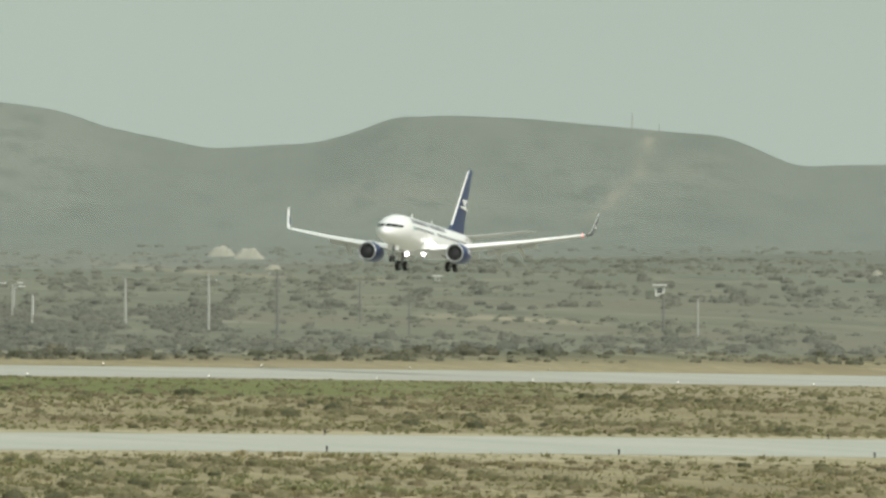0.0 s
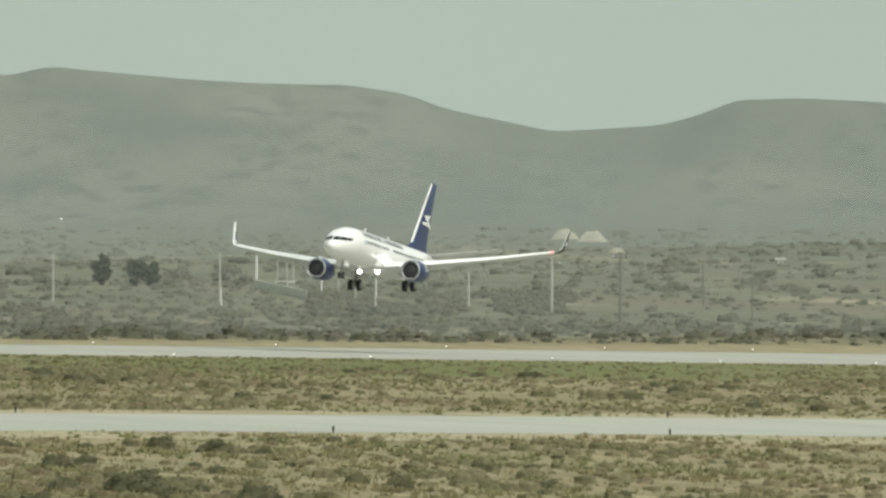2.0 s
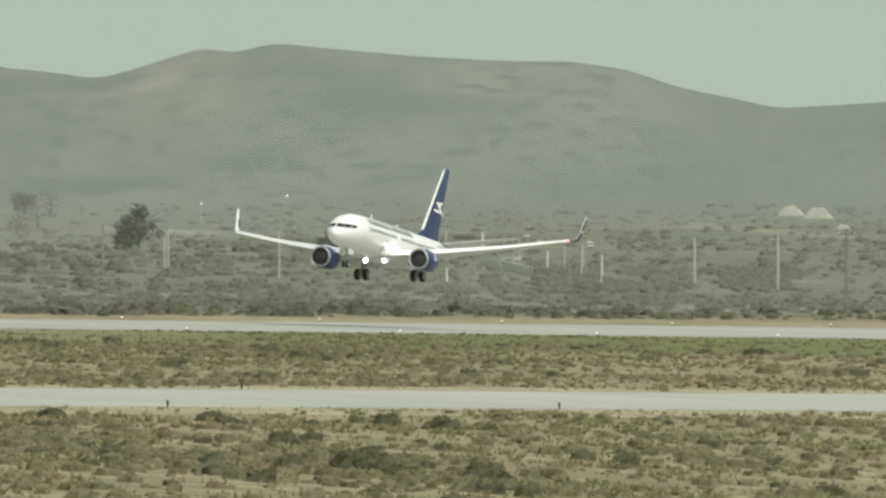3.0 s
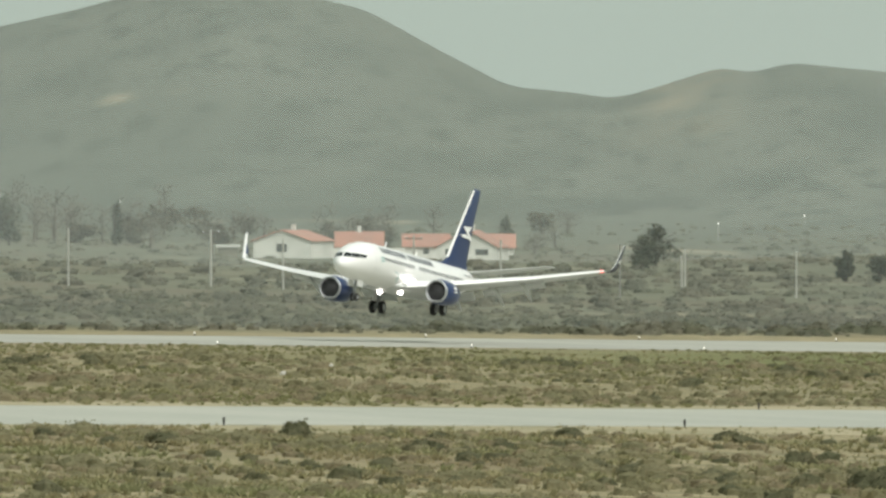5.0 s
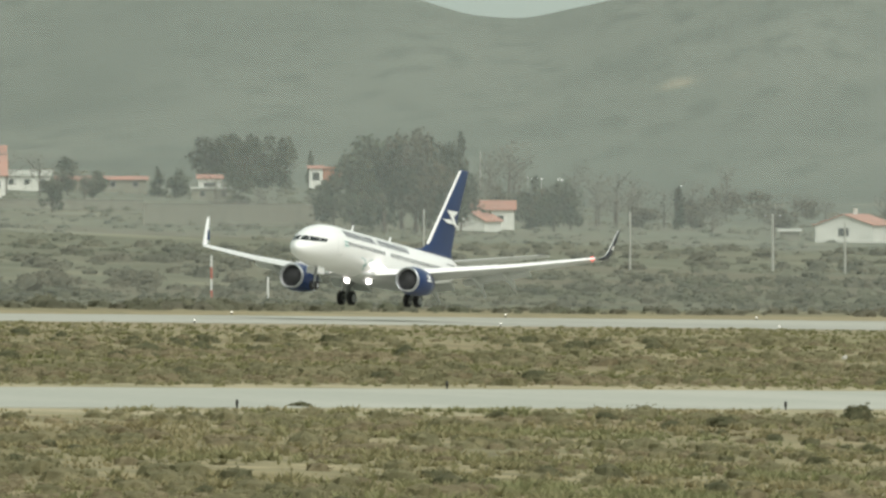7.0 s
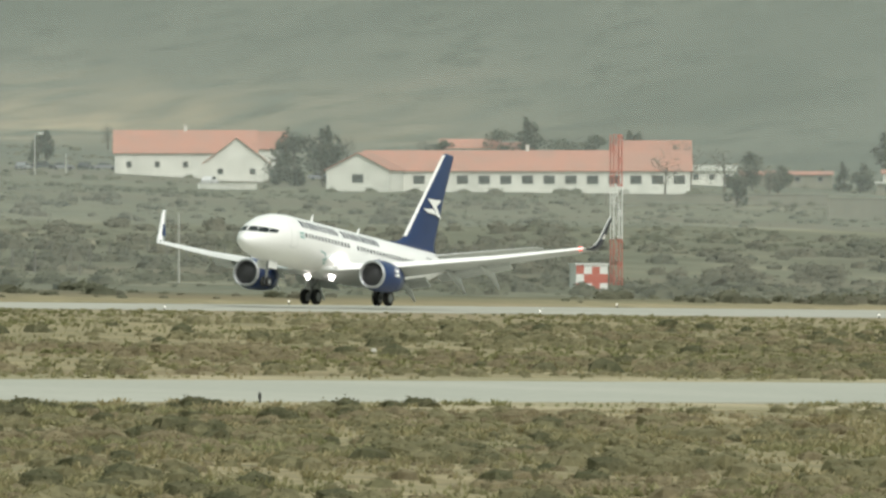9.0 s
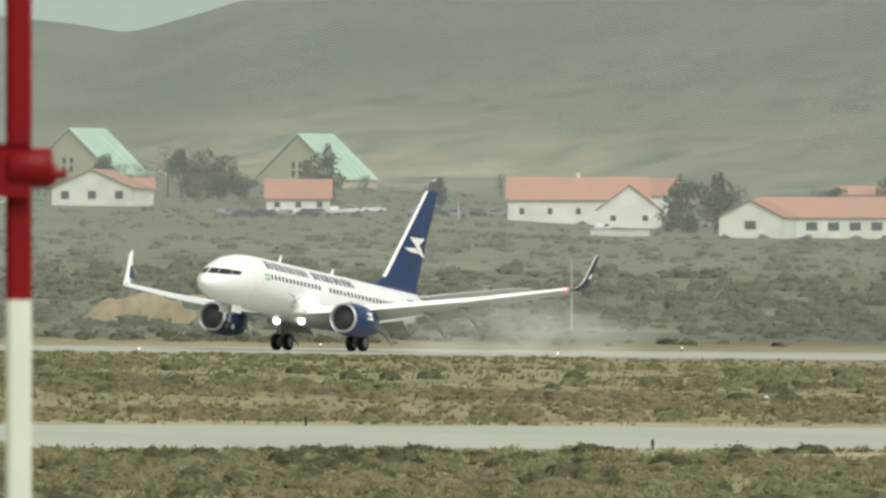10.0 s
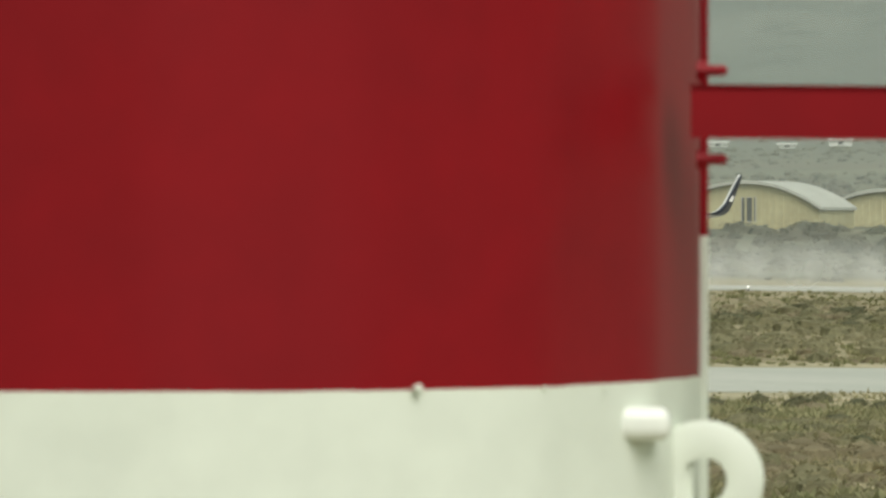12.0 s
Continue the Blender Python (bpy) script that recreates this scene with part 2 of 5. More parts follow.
def build_ground():
    """One sheet: rows follow the paved strips, then spread out to the hills."""
    bears = np.concatenate([np.linspace(-3000, -1500, 12)[:-1], np.arange(-1500, 7900, 16), np.linspace(7900, 14000, 30)])
    ang = PSI + bears / TICK
    ps = np.concatenate([np.linspace(20, TAXI, 26), np.linspace(TAXI, TAXI + TAXI_W, 4)[1:], np.linspace(TAXI + TAXI_W, RWY, 22)[1:], np.linspace(RWY, RWY + RWY_W, 5)[1:]])
    rows, NP = [p / np.sin(ang) for p in ps], len(ps)
    d0 = rows[-1]
    for k in range(1, 150):
        u = k / 149
        rows.append(d0 * (4950 / d0) ** u)
    D = np.array(rows)
    B = np.broadcast_to(bears / TICK, D.shape)
    X, Y = -D * np.sin(B), D * np.cos(B)
    Z = land(X, Y)
    far = np.clip((D - 1200) / 2400, 0, 1)
    rough = np.array([noise.fractal((x * 0.012, y * 0.012, 0.0), 0.9, 2.1, 3) for x, y in zip(X[NP:].ravel(), Y[NP:].ravel())]).reshape(X[NP:].shape)
    Z[NP:] += rough * (0.2 + 1.0 * smooth((D[NP:] - 2600) / 1200)) * smooth((np.arange(len(D) - NP) / 8.0))[:, None]
    # spurs and hollows on the slopes, dying out towards the crest
    fold = np.array([noise.noise((x * 0.0026, y * 0.0026, 7.0)) + 0.5 * noise.noise((x * 0.0062, y * 0.0062, 3.0)) for x, y in zip(X[NP:].ravel(), Y[NP:].ravel())]).reshape(X[NP:].shape)
    Z[NP:] += 5.0 * fold * smooth((D[NP:] - 3150) / 500) * (1 - smooth((D[NP:] - 3950) / 450))
    nr, nc = D.shape
    co = np.stack([X, Y, Z], -1).reshape(-1, 3)
    i = np.arange(nr * nc).reshape(nr, nc)
    quads = np.stack([i[:-1, :-1], i[:-1, 1:], i[1:, 1:], i[1:, :-1]], -1).reshape(-1, 4)[:, ::-1]
    me = bpy.data.meshes.new("ground")
    me.from_pydata(co.tolist(), [], quads.tolist())
    me.polygons.foreach_set("use_smooth", [True] * len(me.polygons))
    # the hazy hill tones come in with distance from the eye
    a = me.attributes.new("upland_haze", "FLOAT", "POINT")
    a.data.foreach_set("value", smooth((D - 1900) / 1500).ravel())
    P = X * SIDE[0] + Y * SIDE[1]
    BT = B * TICK
    green = smooth((P - 335) / 25) * (1 - smooth((P - 418) / 10)) * (1 - smooth((BT - 700) / 2200)) * smooth((BT + 500) / 500)
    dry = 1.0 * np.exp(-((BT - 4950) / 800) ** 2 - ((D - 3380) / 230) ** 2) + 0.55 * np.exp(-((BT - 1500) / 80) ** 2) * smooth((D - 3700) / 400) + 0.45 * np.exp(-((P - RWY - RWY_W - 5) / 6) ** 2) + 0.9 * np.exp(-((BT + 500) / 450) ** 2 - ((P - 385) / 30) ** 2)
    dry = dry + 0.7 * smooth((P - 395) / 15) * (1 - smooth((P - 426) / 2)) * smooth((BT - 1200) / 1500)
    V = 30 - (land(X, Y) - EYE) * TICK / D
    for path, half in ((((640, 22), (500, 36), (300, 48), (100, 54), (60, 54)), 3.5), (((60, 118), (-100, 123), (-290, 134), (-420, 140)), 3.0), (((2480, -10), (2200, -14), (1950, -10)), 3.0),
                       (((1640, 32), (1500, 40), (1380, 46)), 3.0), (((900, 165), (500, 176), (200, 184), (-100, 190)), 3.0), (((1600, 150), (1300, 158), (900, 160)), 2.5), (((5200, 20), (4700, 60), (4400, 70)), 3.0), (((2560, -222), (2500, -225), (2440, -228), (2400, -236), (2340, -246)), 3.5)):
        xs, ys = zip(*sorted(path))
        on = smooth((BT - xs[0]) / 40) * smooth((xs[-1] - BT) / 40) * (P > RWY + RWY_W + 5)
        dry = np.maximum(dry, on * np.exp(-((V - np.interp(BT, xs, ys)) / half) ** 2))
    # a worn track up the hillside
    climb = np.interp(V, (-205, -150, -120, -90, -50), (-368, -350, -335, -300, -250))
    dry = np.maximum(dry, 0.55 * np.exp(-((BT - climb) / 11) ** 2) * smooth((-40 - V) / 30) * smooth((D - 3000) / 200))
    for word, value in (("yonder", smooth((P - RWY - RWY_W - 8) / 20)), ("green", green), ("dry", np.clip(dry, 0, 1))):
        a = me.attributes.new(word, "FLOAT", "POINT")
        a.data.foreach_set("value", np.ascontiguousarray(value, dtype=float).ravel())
    me.materials.append(M["ground"])
    tagged(new("ground", me), "dry scrubby steppe rising to rounded hills", "ground", kind="structure")
    bm = bmesh.new()
    bmesh.ops.create_circle(bm, cap_ends=True, segments=64, radius=4950)
    ob = part("ground_plain", bm, M["ground"])
    ob.location.z = -16
    tagged(ob, "dry plain round the airfield", "ground", kind="structure")


build_ground()


def terrace():
    """The rise on which the camera and the mast stand."""
    bm = bmesh.new()
    loft(bm, [circle((0, 0, z), r, 48, "z") for r, z in ((270, -16.5), (150, EYE - 5.2), (120, EYE - 5.0))])
    tagged(part("ground_terrace", bm, M["ground"]), "low dry rise under the onlooker", "ground", kind="structure")


terrace()


def strip(name, p0, p1, level, material, label, s0, s1, raise_by, kind="structure", wave=0.0, step=8.0):
    """A paved or gravelled band along the runway, with a real edge."""
    bm = bmesh.new()
    prev = None
    k = 0
    s = s0
    while s <= s1:
        a = p0 + wave * noise.noise((s * 0.03, p0, 1.0)) + wave * 0.6 * noise.noise((s * 0.21, p0, 4.0))
        b = p1 + wave * noise.noise((s * 0.03, p1, 2.0)) + wave * 0.6 * noise.noise((s * 0.21, p1, 5.0))
        ring = []
        for p, dz in ((a, -0.3), (a, raise_by), (b, raise_by), (b, -0.3)):
            x, y = along(s, p)
            ring.append(bm.verts.new((x, y, EYE + float(level(s, p)) + dz)))
        if prev:
            for i in range(4):
                bm.faces.new((prev[i], prev[(i + 1) % 4], ring[(i + 1) % 4], ring[i]))
        prev = ring
        s += step
    return tagged(part(name, bm, material), label, "paving", kind=kind)


def lv(s, p):
    x, y = along(s, p)
    return float(land(x, y)) - EYE


strip("taxiway", TAXI, TAXI + TAXI_W, lv, M["asphalt"], "pale worn taxiway with thin joints", 120, 1400, 0.06)
strip("runway", RWY, RWY + RWY_W, lv, M["runway"], "pale worn runway with dark touchdown marks", 250, 2300, 0.06)
strip("verge", TAXI - 9, TAXI, lv, M["verge"], "dry tan gravel verge beside the taxiway", 120, 1400, 0.03, wave=2.0)
strip("verge", TAXI + TAXI_W, TAXI + TAXI_W + 8, lv, M["verge"], "dry tan gravel verge beside the taxiway", 120, 1400, 0.03, wave=2.0)


# ---- the airliner: x aft, y to its right wing, z up from the wheels ----
GEAR = 16.6


def wing_section(x, y, z, chord, thick, n=14, vertical=False):
    pts = []
    for i in range(n):
        t = 2 * math.pi * i / n
        u = 0.5 - 0.5 * math.cos(t)
        h = thick * chord * 2.6 * (math.sqrt(max(u, 0)) * (1 - u)) * (1 if t < math.pi else -0.8) * 0.5
        pts.append((x - GEAR + u * chord, y + h, z) if vertical else (x - GEAR + u * chord, y, z + h))
    return pts


FUSE = ((0.02, 2.82, 0.06, 0.06), (0.15, 2.83, 0.30, 0.27), (0.45, 2.87, 0.58, 0.52), (1.0, 2.97, 0.93, 0.83), (1.7, 3.09, 1.24, 1.13), (2.5, 3.22, 1.47, 1.38),
        (3.3, 3.33, 1.65, 1.57), (4.5, 3.41, 1.78, 1.71), (6.0, 3.44, 1.82, 1.77), (9.0, 3.44, 1.82, 1.77), (12.0, 3.44, 1.82, 1.77), (16.0, 3.44, 1.82, 1.77), (20.5, 3.44, 1.82, 1.77), (23, 3.52, 1.77, 1.68),
        (26, 3.8, 1.48, 1.4), (29, 4.2, 1.0, 1.0), (31.2, 4.53, 0.55, 0.58), (32.4, 4.70, 0.24, 0.28))


def skin(x, z):
    """Half breadth of the body at x, z."""
    xs = [f[0] for f in FUSE]
    zc, w, h = (np.interp(x, xs, [f[k] for f in FUSE]) for k in (1, 2, 3))
    return w * math.sqrt(max(0.0, 1 - ((z - zc) / h) ** 2))


def patch(bm, corners, side, off=0.02):
    """A decal on the body's side: corners of x and z."""
    bm.faces.new([bm.verts.new((x - GEAR, side * (skin(x, z) + off), z)) for x, z in corners])


def nose_at(y, z):
    """How far aft the body first reaches out to y at height z."""
    lo, hi = 0.02, 6.0
    for _ in range(30):
        mid = (lo + hi) / 2
        xs = [f[0] for f in FUSE]
        zc, w, h = (np.interp(mid, xs, [f[k] for f in FUSE]) for k in (1, 2, 3))
        if (y / w) ** 2 + ((z - zc) / h) ** 2 > 1:
            lo = mid
        else:
            hi = mid
    return hi


def airliner():
    root = empty("airliner", pose(0, 0, 0), "white twin-jet airliner with a blue tail, wheels down for landing", "airplane")
    bm = bmesh.new()
    loft(bm, [circle((x - GEAR, 0, z), w, 40, "x", h) for x, z, w, h in FUSE])
    # wing-to-body fairing
    fuselage = part("fuselage", bm, M["white"], root, "gloss white rounded fuselage", True)
    bm = bmesh.new()
    loft(bm, [circle((x - GEAR, 0, 1.98), w, 24, "x", h) for x, w, h in ((9.8, 0.3, 0.12), (11, 1.5, 0.36), (13, 2.05, 0.46), (17, 2.1, 0.48), (20, 1.6, 0.4), (22, 0.4, 0.15))])
    part("belly_fairing", bm, M["grey"], root, "pale grey belly fairing", True)
    # flight deck panes, laid on the curved nose
    for sgn in (1, -1):
        for y0, y1, za, zb, zc, zd in ((0.05, 0.62, 3.47, 3.86, 3.45, 3.84), (0.65, 1.14, 3.45, 3.84, 3.47, 3.82), (1.16, 1.44, 3.49, 3.82, 3.54, 3.78)):
            bm = bmesh.new()
            for u in range(4):
                for v in range(3):
                    q = []
                    for a, c in ((u, v), (u + 1, v), (u + 1, v + 1), (u, v + 1)):
                        f, g = a / 4, c / 3
                        y = y0 + (y1 - y0) * f
                        z = (za + (zc - za) * f) * (1 - g) + (zb + (zd - zb) * f) * g
                        q.append(bm.verts.new((nose_at(y, z) - GEAR - 0.03, sgn * (y + 0.012), z + 0.012)))
                    bm.faces.new(q)
            part("cockpit_pane", bm, M["glass"], root, "dark cockpit pane")
    # cabin windows, one by one
    bm = bmesh.new()
    pts = [(0.13 * math.cos(t) * (1 if abs(math.cos(t)) < 0.9 else 0.95), 0, 0.19 * math.sin(t)) for t in [2 * math.pi * i / 10 for i in range(10)]]
    loft(bm, [[(x, y, z) for x, _, z in pts] for y in (-0.015, 0.015)])
    first = part("cabin_window", bm, M["glass"], root)
    k = 0
    for sgn in (-1, 1):
        for i in range(41):
            x = 6.3 + i * 0.508
            if i in (14, 15):
                continue
            z = 3.84 + max(0, x - 22) * 0.02
            w = first if k == 0 else bpy.data.objects.new("cabin_window", first.data)
            if k:
                scene.collection.objects.link(w)
                w.parent = root
            w.matrix_basis = pose(x - GEAR, sgn * (skin(x, z) + 0.004), z, sgn * 17)
            k += 1
    # doors and hatches as thin seams
    for sgn in (-1, 1):
        for x0, w, zb, zt in ((4.2, 0.86, 2.75, 4.6), (27.6, 0.76, 3.35, 4.9), (15.2, 0.5, 3.55, 4.5)):
            bm = bmesh.new()
            t = 0.035
            for a, b, c, d in ((x0, x0 + w, zb, zb + t), (x0, x0 + w, zt - t, zt), (x0, x0 + t, zb, zt), (x0 + w - t, x0 + w, zb, zt)):
                n = 6
                for i in range(n):
                    z0, z1 = c + (d - c) * i / n, c + (d - c) * (i + 1) / n
                    patch(bm, ((a, z0), (b, z0), (b, z1), (a, z1)), sgn, 0.012)
            part("door_seam", bm, M["grey"], root)
    # plain bars in place of the airline's name
    for sgn in (-1, 1):
        for x0, n in ((6.0, 10), (12.5, 10)):
            for i in range(n):
                bm = bmesh.new()
                x, w = x0 + i * 0.60, (0.36, 0.30, 0.36, 0.38, 0.28)[i % 5]
                for z in (4.36, 4.46, 4.56, 4.66, 4.76):
                    patch(bm, ((x, z), (x + w, z), (x + w, z + 0.1), (x, z + 0.1)), sgn)
                part("title_bar", bm, M["title"], root, "dark blue-grey bar")
        bm = bmesh.new()
        for i in range(7):
            x = 26.2 + i * 0.3
            patch(bm, ((x, 4.42), (x + 0.24, 4.42), (x + 0.24, 4.52), (x, 4.52)), sgn)
        part("registration_bar", bm, M["title"], root, "thin dark bars")
        bm = bmesh.new()
        for c in (((8.6, 3.05), (9.5, 2.95), (10.1, 2.45), (9.7, 2.4)), ((9.6, 2.5), (10.2, 2.9), (11.0, 3.2), (10.4, 2.8)), ((9.6, 2.75), (10.0, 2.6), (10.2, 2.2), (9.9, 2.2))):
            patch(bm, c, sgn)
        part("decal", bm, M["aqua"], root, "small aqua and blue decal")
        bm = bmesh.new()
        patch(bm, ((5.3, 3.55), (6.0, 3.55), (6.0, 3.7), (5.3, 3.7)), sgn)
        patch(bm, ((5.3, 3.82), (6.0, 3.82), (6.0, 3.97), (5.3, 3.97)), sgn)
        part("flag_decal", bm, M["aqua"], root, "two pale blue bars")
    # fin and rudder
    bm = bmesh.new()
    loft(bm, [wing_section(x, 0, z, c, th, vertical=True) for x, z, c, th in ((21.2, 5.12, 9.0, 0.03), (23.9, 5.4, 6.1, 0.05), (24.9, 5.85, 5.0, 0.075), (27.5, 9.0, 3.3, 0.085), (30.3, 12.35, 1.75, 0.09), (30.55, 12.5, 1.4, 0.05))])
    fin = part("fin", bm, M["blue"], root, "tall deep blue fin", True)
    bm = bmesh.new()
    prev = None
    for i in range(7):
        u = i / 6
        x, z = 24.9 + u * (30.3 - 24.9), 5.9 + u * (12.35 - 5.9)
        ring = [bm.verts.new(v) for v in ((x - GEAR - 0.07, 0, z), (x - GEAR + 0.2, 0.13 - 0.05 * u, z), (x - GEAR + 0.2, -0.13 + 0.05 * u, z))]
        if prev:
            for j in range(3):
                bm.faces.new((prev[j], prev[(j + 1) % 3], ring[(j + 1) % 3], ring[j]))
        prev = ring
    part("fin_leading_edge", bm, M["white"], fin, "white leading edge")
    bm = bmesh.new()
    for sgn in (-1, 1):
        for c in (((28.0, 8.95), (30.2, 9.05), (29.4, 8.5), (28.8, 8.5)), ((28.8, 8.52), (29.5, 8.52), (30.3, 7.75), (29.7, 7.85)), ((27.3, 8.15), (28.9, 8.3), (29.6, 7.95), (28.2, 7.95))):
            bm.faces.new([bm.verts.new((x - GEAR, sgn * 0.19, z)) for x, z in c])
    part("fin_emblem", bm, M["white"], fin, "white slanted emblem")
    # tail plane, wings, winglets, engines, gear on either side
    for sgn in (-1, 1):
        bm = bmesh.new()
        loft(bm, [wing_section(x, sgn * y, z, c, th) for x, y, z, c, th in ((28.3, 0.3, 4.9, 4.0, 0.07), (28.9, 1.0, 5.0, 3.6, 0.07), (31.8, 7.0, 5.98, 1.6, 0.06), (32.2, 7.15, 6.0, 1.1, 0.05))])
        part("tailplane", bm, M["grey"], root, smooth=True)
        bm = bmesh.new()
        loft(bm, [wing_section(x, sgn * y, z, c, th) for x, y, z, c, th in ((10.6, 0.5, 2.0, 8.6, 0.12), (11.5, 1.9, 2.12, 7.4, 0.12), (13.5, 5.6, 2.58, 5.2, 0.11), (16.6, 11.2, 3.5, 3.4, 0.10), (19.6, 16.9, 4.62, 1.75, 0.09))])
        wing = part("wing", bm, M["grey"], root, "pale grey swept wing", True)
        bm = bmesh.new()
        prev = None
        for x, y, z in ((11.5, 1.95, 2.12), (13.5, 5.6, 2.58), (16.6, 11.2, 3.5), (19.6, 16.9, 4.62)):
            k = 1 - 0.6 * (y - 1.95) / 15
            # drooped slat that catches the light
            ring = [bm.verts.new(v) for v in ((x - GEAR - 0.42 * k - 0.1, sgn * y, z - 0.22 * k), (x - GEAR - 0.28 * k, sgn * y, z + 0.18 * k), (x - GEAR + 0.35 * k, sgn * y, z + 0.36 * k), (x - GEAR + 0.1 * k, sgn * y, z - 0.1 * k))]
            if prev:
                for j in range(4):
                    bm.faces.new((prev[j], prev[(j + 1) % 4], ring[(j + 1) % 4], ring[j]))
            else:
                bm.faces.new(ring)
            prev = ring
        bm.faces.new(prev)
        part("slat", bm, M["white"], wing, "pale extended slat")
        for x, y, z, c, span, dz in ((18.5, 2.0, 1.9, 1.0, 3.2, 0.4), (18.4, 6.2, 2.5, 0.75, 5.6, 0.95)):
            bm = bmesh.new()
            loft(bm, [[(xx + x - GEAR, sgn * yy, zz) for xx, yy, zz in ((0, y + q, z + w), (c * 0.85, y + q, z + w - 0.5 * c), (c * 0.8, y + q, z + w - 0.5 * c - 0.08), (0.05, y + q, z + w - 0.2))] for q, w in ((0, 0), (span, dz))])
            part("flap", bm, M["grey"], wing, "lowered flap")
        for y in (3.6, 7.4, 9.9):
            z = 1.7 + 0.17 * (y - 2)
            x = 17.0 + 0.12 * max(0, y - 5)
            bm = bmesh.new()
            loft(bm, [circle((x + u - GEAR, sgn * y, z - dz), r, 8, "x", r * 1.3) for u, dz, r in ((0, 0.0, 0.06), (0.8, 0.15, 0.2), (2.0, 0.45, 0.22), (3.2, 1.25, 0.05))])
            part("flap_fairing", bm, M["grey"], wing, smooth=True)
        bm = bmesh.new()
        loft(bm, [[(px, py, pz) for px, py, pz in ((x - GEAR, sgn * (y + 0.0), z), (x - GEAR + c * 0.4, sgn * (y + 0.06), z - 0.03), (x - GEAR + c, sgn * y, z), (x - GEAR + c * 0.4, sgn * (y - 0.06), z + 0.05))] for x, y, z, c in ((19.6, 16.9, 4.62, 1.6), (19.9, 17.15, 4.70, 1.45), (20.25, 17.35, 4.92, 1.25), (20.65, 17.48, 5.35, 1.05), (21.5, 17.75, 6.9, 0.6), (21.75, 17.78, 7.15, 0.35))])
        wl_ = part("winglet", bm, M["winglet"] if sgn < 0 else M["white"], wing, "upswept winglet", True)
        # pale leading edge, and on the far side a blue field on the inner face
        bm = bmesh.new()
        prev = None
        for x, y, z in ((19.6, 16.95, 4.62), (19.9, 17.17, 4.70), (20.25, 17.37, 4.92), (20.65, 17.50, 5.35), (21.5, 17.77, 6.9), (21.75, 17.79, 7.15)):
            ring = [bm.verts.new(v) for v in ((x - GEAR - 0.05, sgn * y, z), (x - GEAR + 0.07, sgn * (y + 0.05), z), (x - GEAR + 0.07, sgn * (y - 0.06), z))]
            if prev:
                for j in range(3):
                    bm.faces.new((prev[j], prev[(j + 1) % 3], ring[(j + 1) % 3], ring[j]))
            prev = ring
        part("winglet_edge", bm, M["grey"], wl_, "pale leading edge")
        bm = bmesh.new()
        o = -0.10 if sgn > 0 else 0.10
        bm.faces.new([bm.verts.new((x - GEAR, sgn * (y + o), z)) for x, y, z in (((21.05, 17.5, 5.5), (21.5, 17.5, 5.5), (21.55, 17.56, 5.85), (21.3, 17.56, 5.85)) if sgn < 0 else ((20.95, 17.46, 5.25), (21.55, 17.46, 5.25), (21.6, 17.6, 6.1), (21.3, 17.6, 6.1)))])
        part("winglet_emblem", bm, M["blue"] if sgn > 0 else M["white"], wl_, "small slanted emblem")
        bm = bmesh.new()
        bmesh.ops.create_icosphere(bm, subdivisions=1, radius=0.16, matrix=Matrix.Translation((19.55 - GEAR, sgn * 16.7, 4.6)))
        part("wingtip_lamp", bm, M["red_lamp"] if sgn < 0 else M["glass"], wing, "small wingtip lamp")
        # engine
        ye, ze, xe = sgn * 4.98, 1.58, 10.45
        bm = bmesh.new()
        prof = ((0.0, 0.92), (0.12, 1.0), (0.5, 1.08), (1.4, 1.14), (2.4, 1.1), (3.4, 0.93), (3.42, 0.86))
        rings = []
        for u, r in prof:
            c = circle((xe + u - GEAR, ye, ze), r, 28, "x")
            rings.append([(x, y, max(z, ze - 0.93 * r)) for x, y, z in c])
        loft(bm, rings, close=False)
        engine = part("engine", bm, M["blue"], root, "deep blue engine nacelle", True)
        bm = bmesh.new()
        loft(bm, [[(x, y, max(z, ze - 0.93 * r)) for x, y, z in circle((xe + u - GEAR, ye, ze), r, 28, "x")] for u, r in ((0.16, 1.025), (0.0, 0.99), (-0.06, 0.93), (0.0, 0.87), (0.25, 0.82))], close=False)
        part("inlet_lip", bm, M["metal"], engine, "bright metal inlet lip", True)
        bm = bmesh.new()
        loft(bm, [circle((xe + u - GEAR, ye, ze), r, 24, "x") for u, r in ((0.25, 0.82), (0.9, 0.79), (0.92, 0.25), (0.6, 0.04))], close=True)
        part("fan", bm, M["dark"], engine, "dark fan and spinner", True)
        bm = bmesh.new()
        loft(bm, [circle((xe + u - GEAR, ye, ze), r, 20, "x") for u, r in ((3.0, 0.8), (3.5, 0.62), (4.3, 0.42), (5.0, 0.08))])
        part("exhaust", bm, M["strut"], engine, "grey exhaust cone", True)
        bm = bmesh.new()
        box(bm, xe + 1.0 - GEAR, xe + 4.6 - GEAR, ye - 0.14, ye + 0.14, ze + 0.85, ze + 1.25)
        part("pylon", bm, M["white"], engine)
        bm = bmesh.new()
        for c in (((1.4, 0.32), (2.3, 0.38), (2.0, 0.12), (1.7, 0.12)), ((1.75, 0.14), (2.0, 0.14), (2.3, -0.18), (2.05, -0.14)), ((1.25, -0.06), (1.8, 0.02), (2.05, -0.14), (1.45, -0.14))):
            bm.faces.new([bm.verts.new((xe + u - GEAR, ye + sgn * (math.sqrt(1.16 ** 2 - (v + 0.2) ** 2)), ze + v + 0.2)) for u, v in c])
        part("engine_emblem", bm, M["white"], engine, "small white emblem")
        # main leg
        bm = bmesh.new()
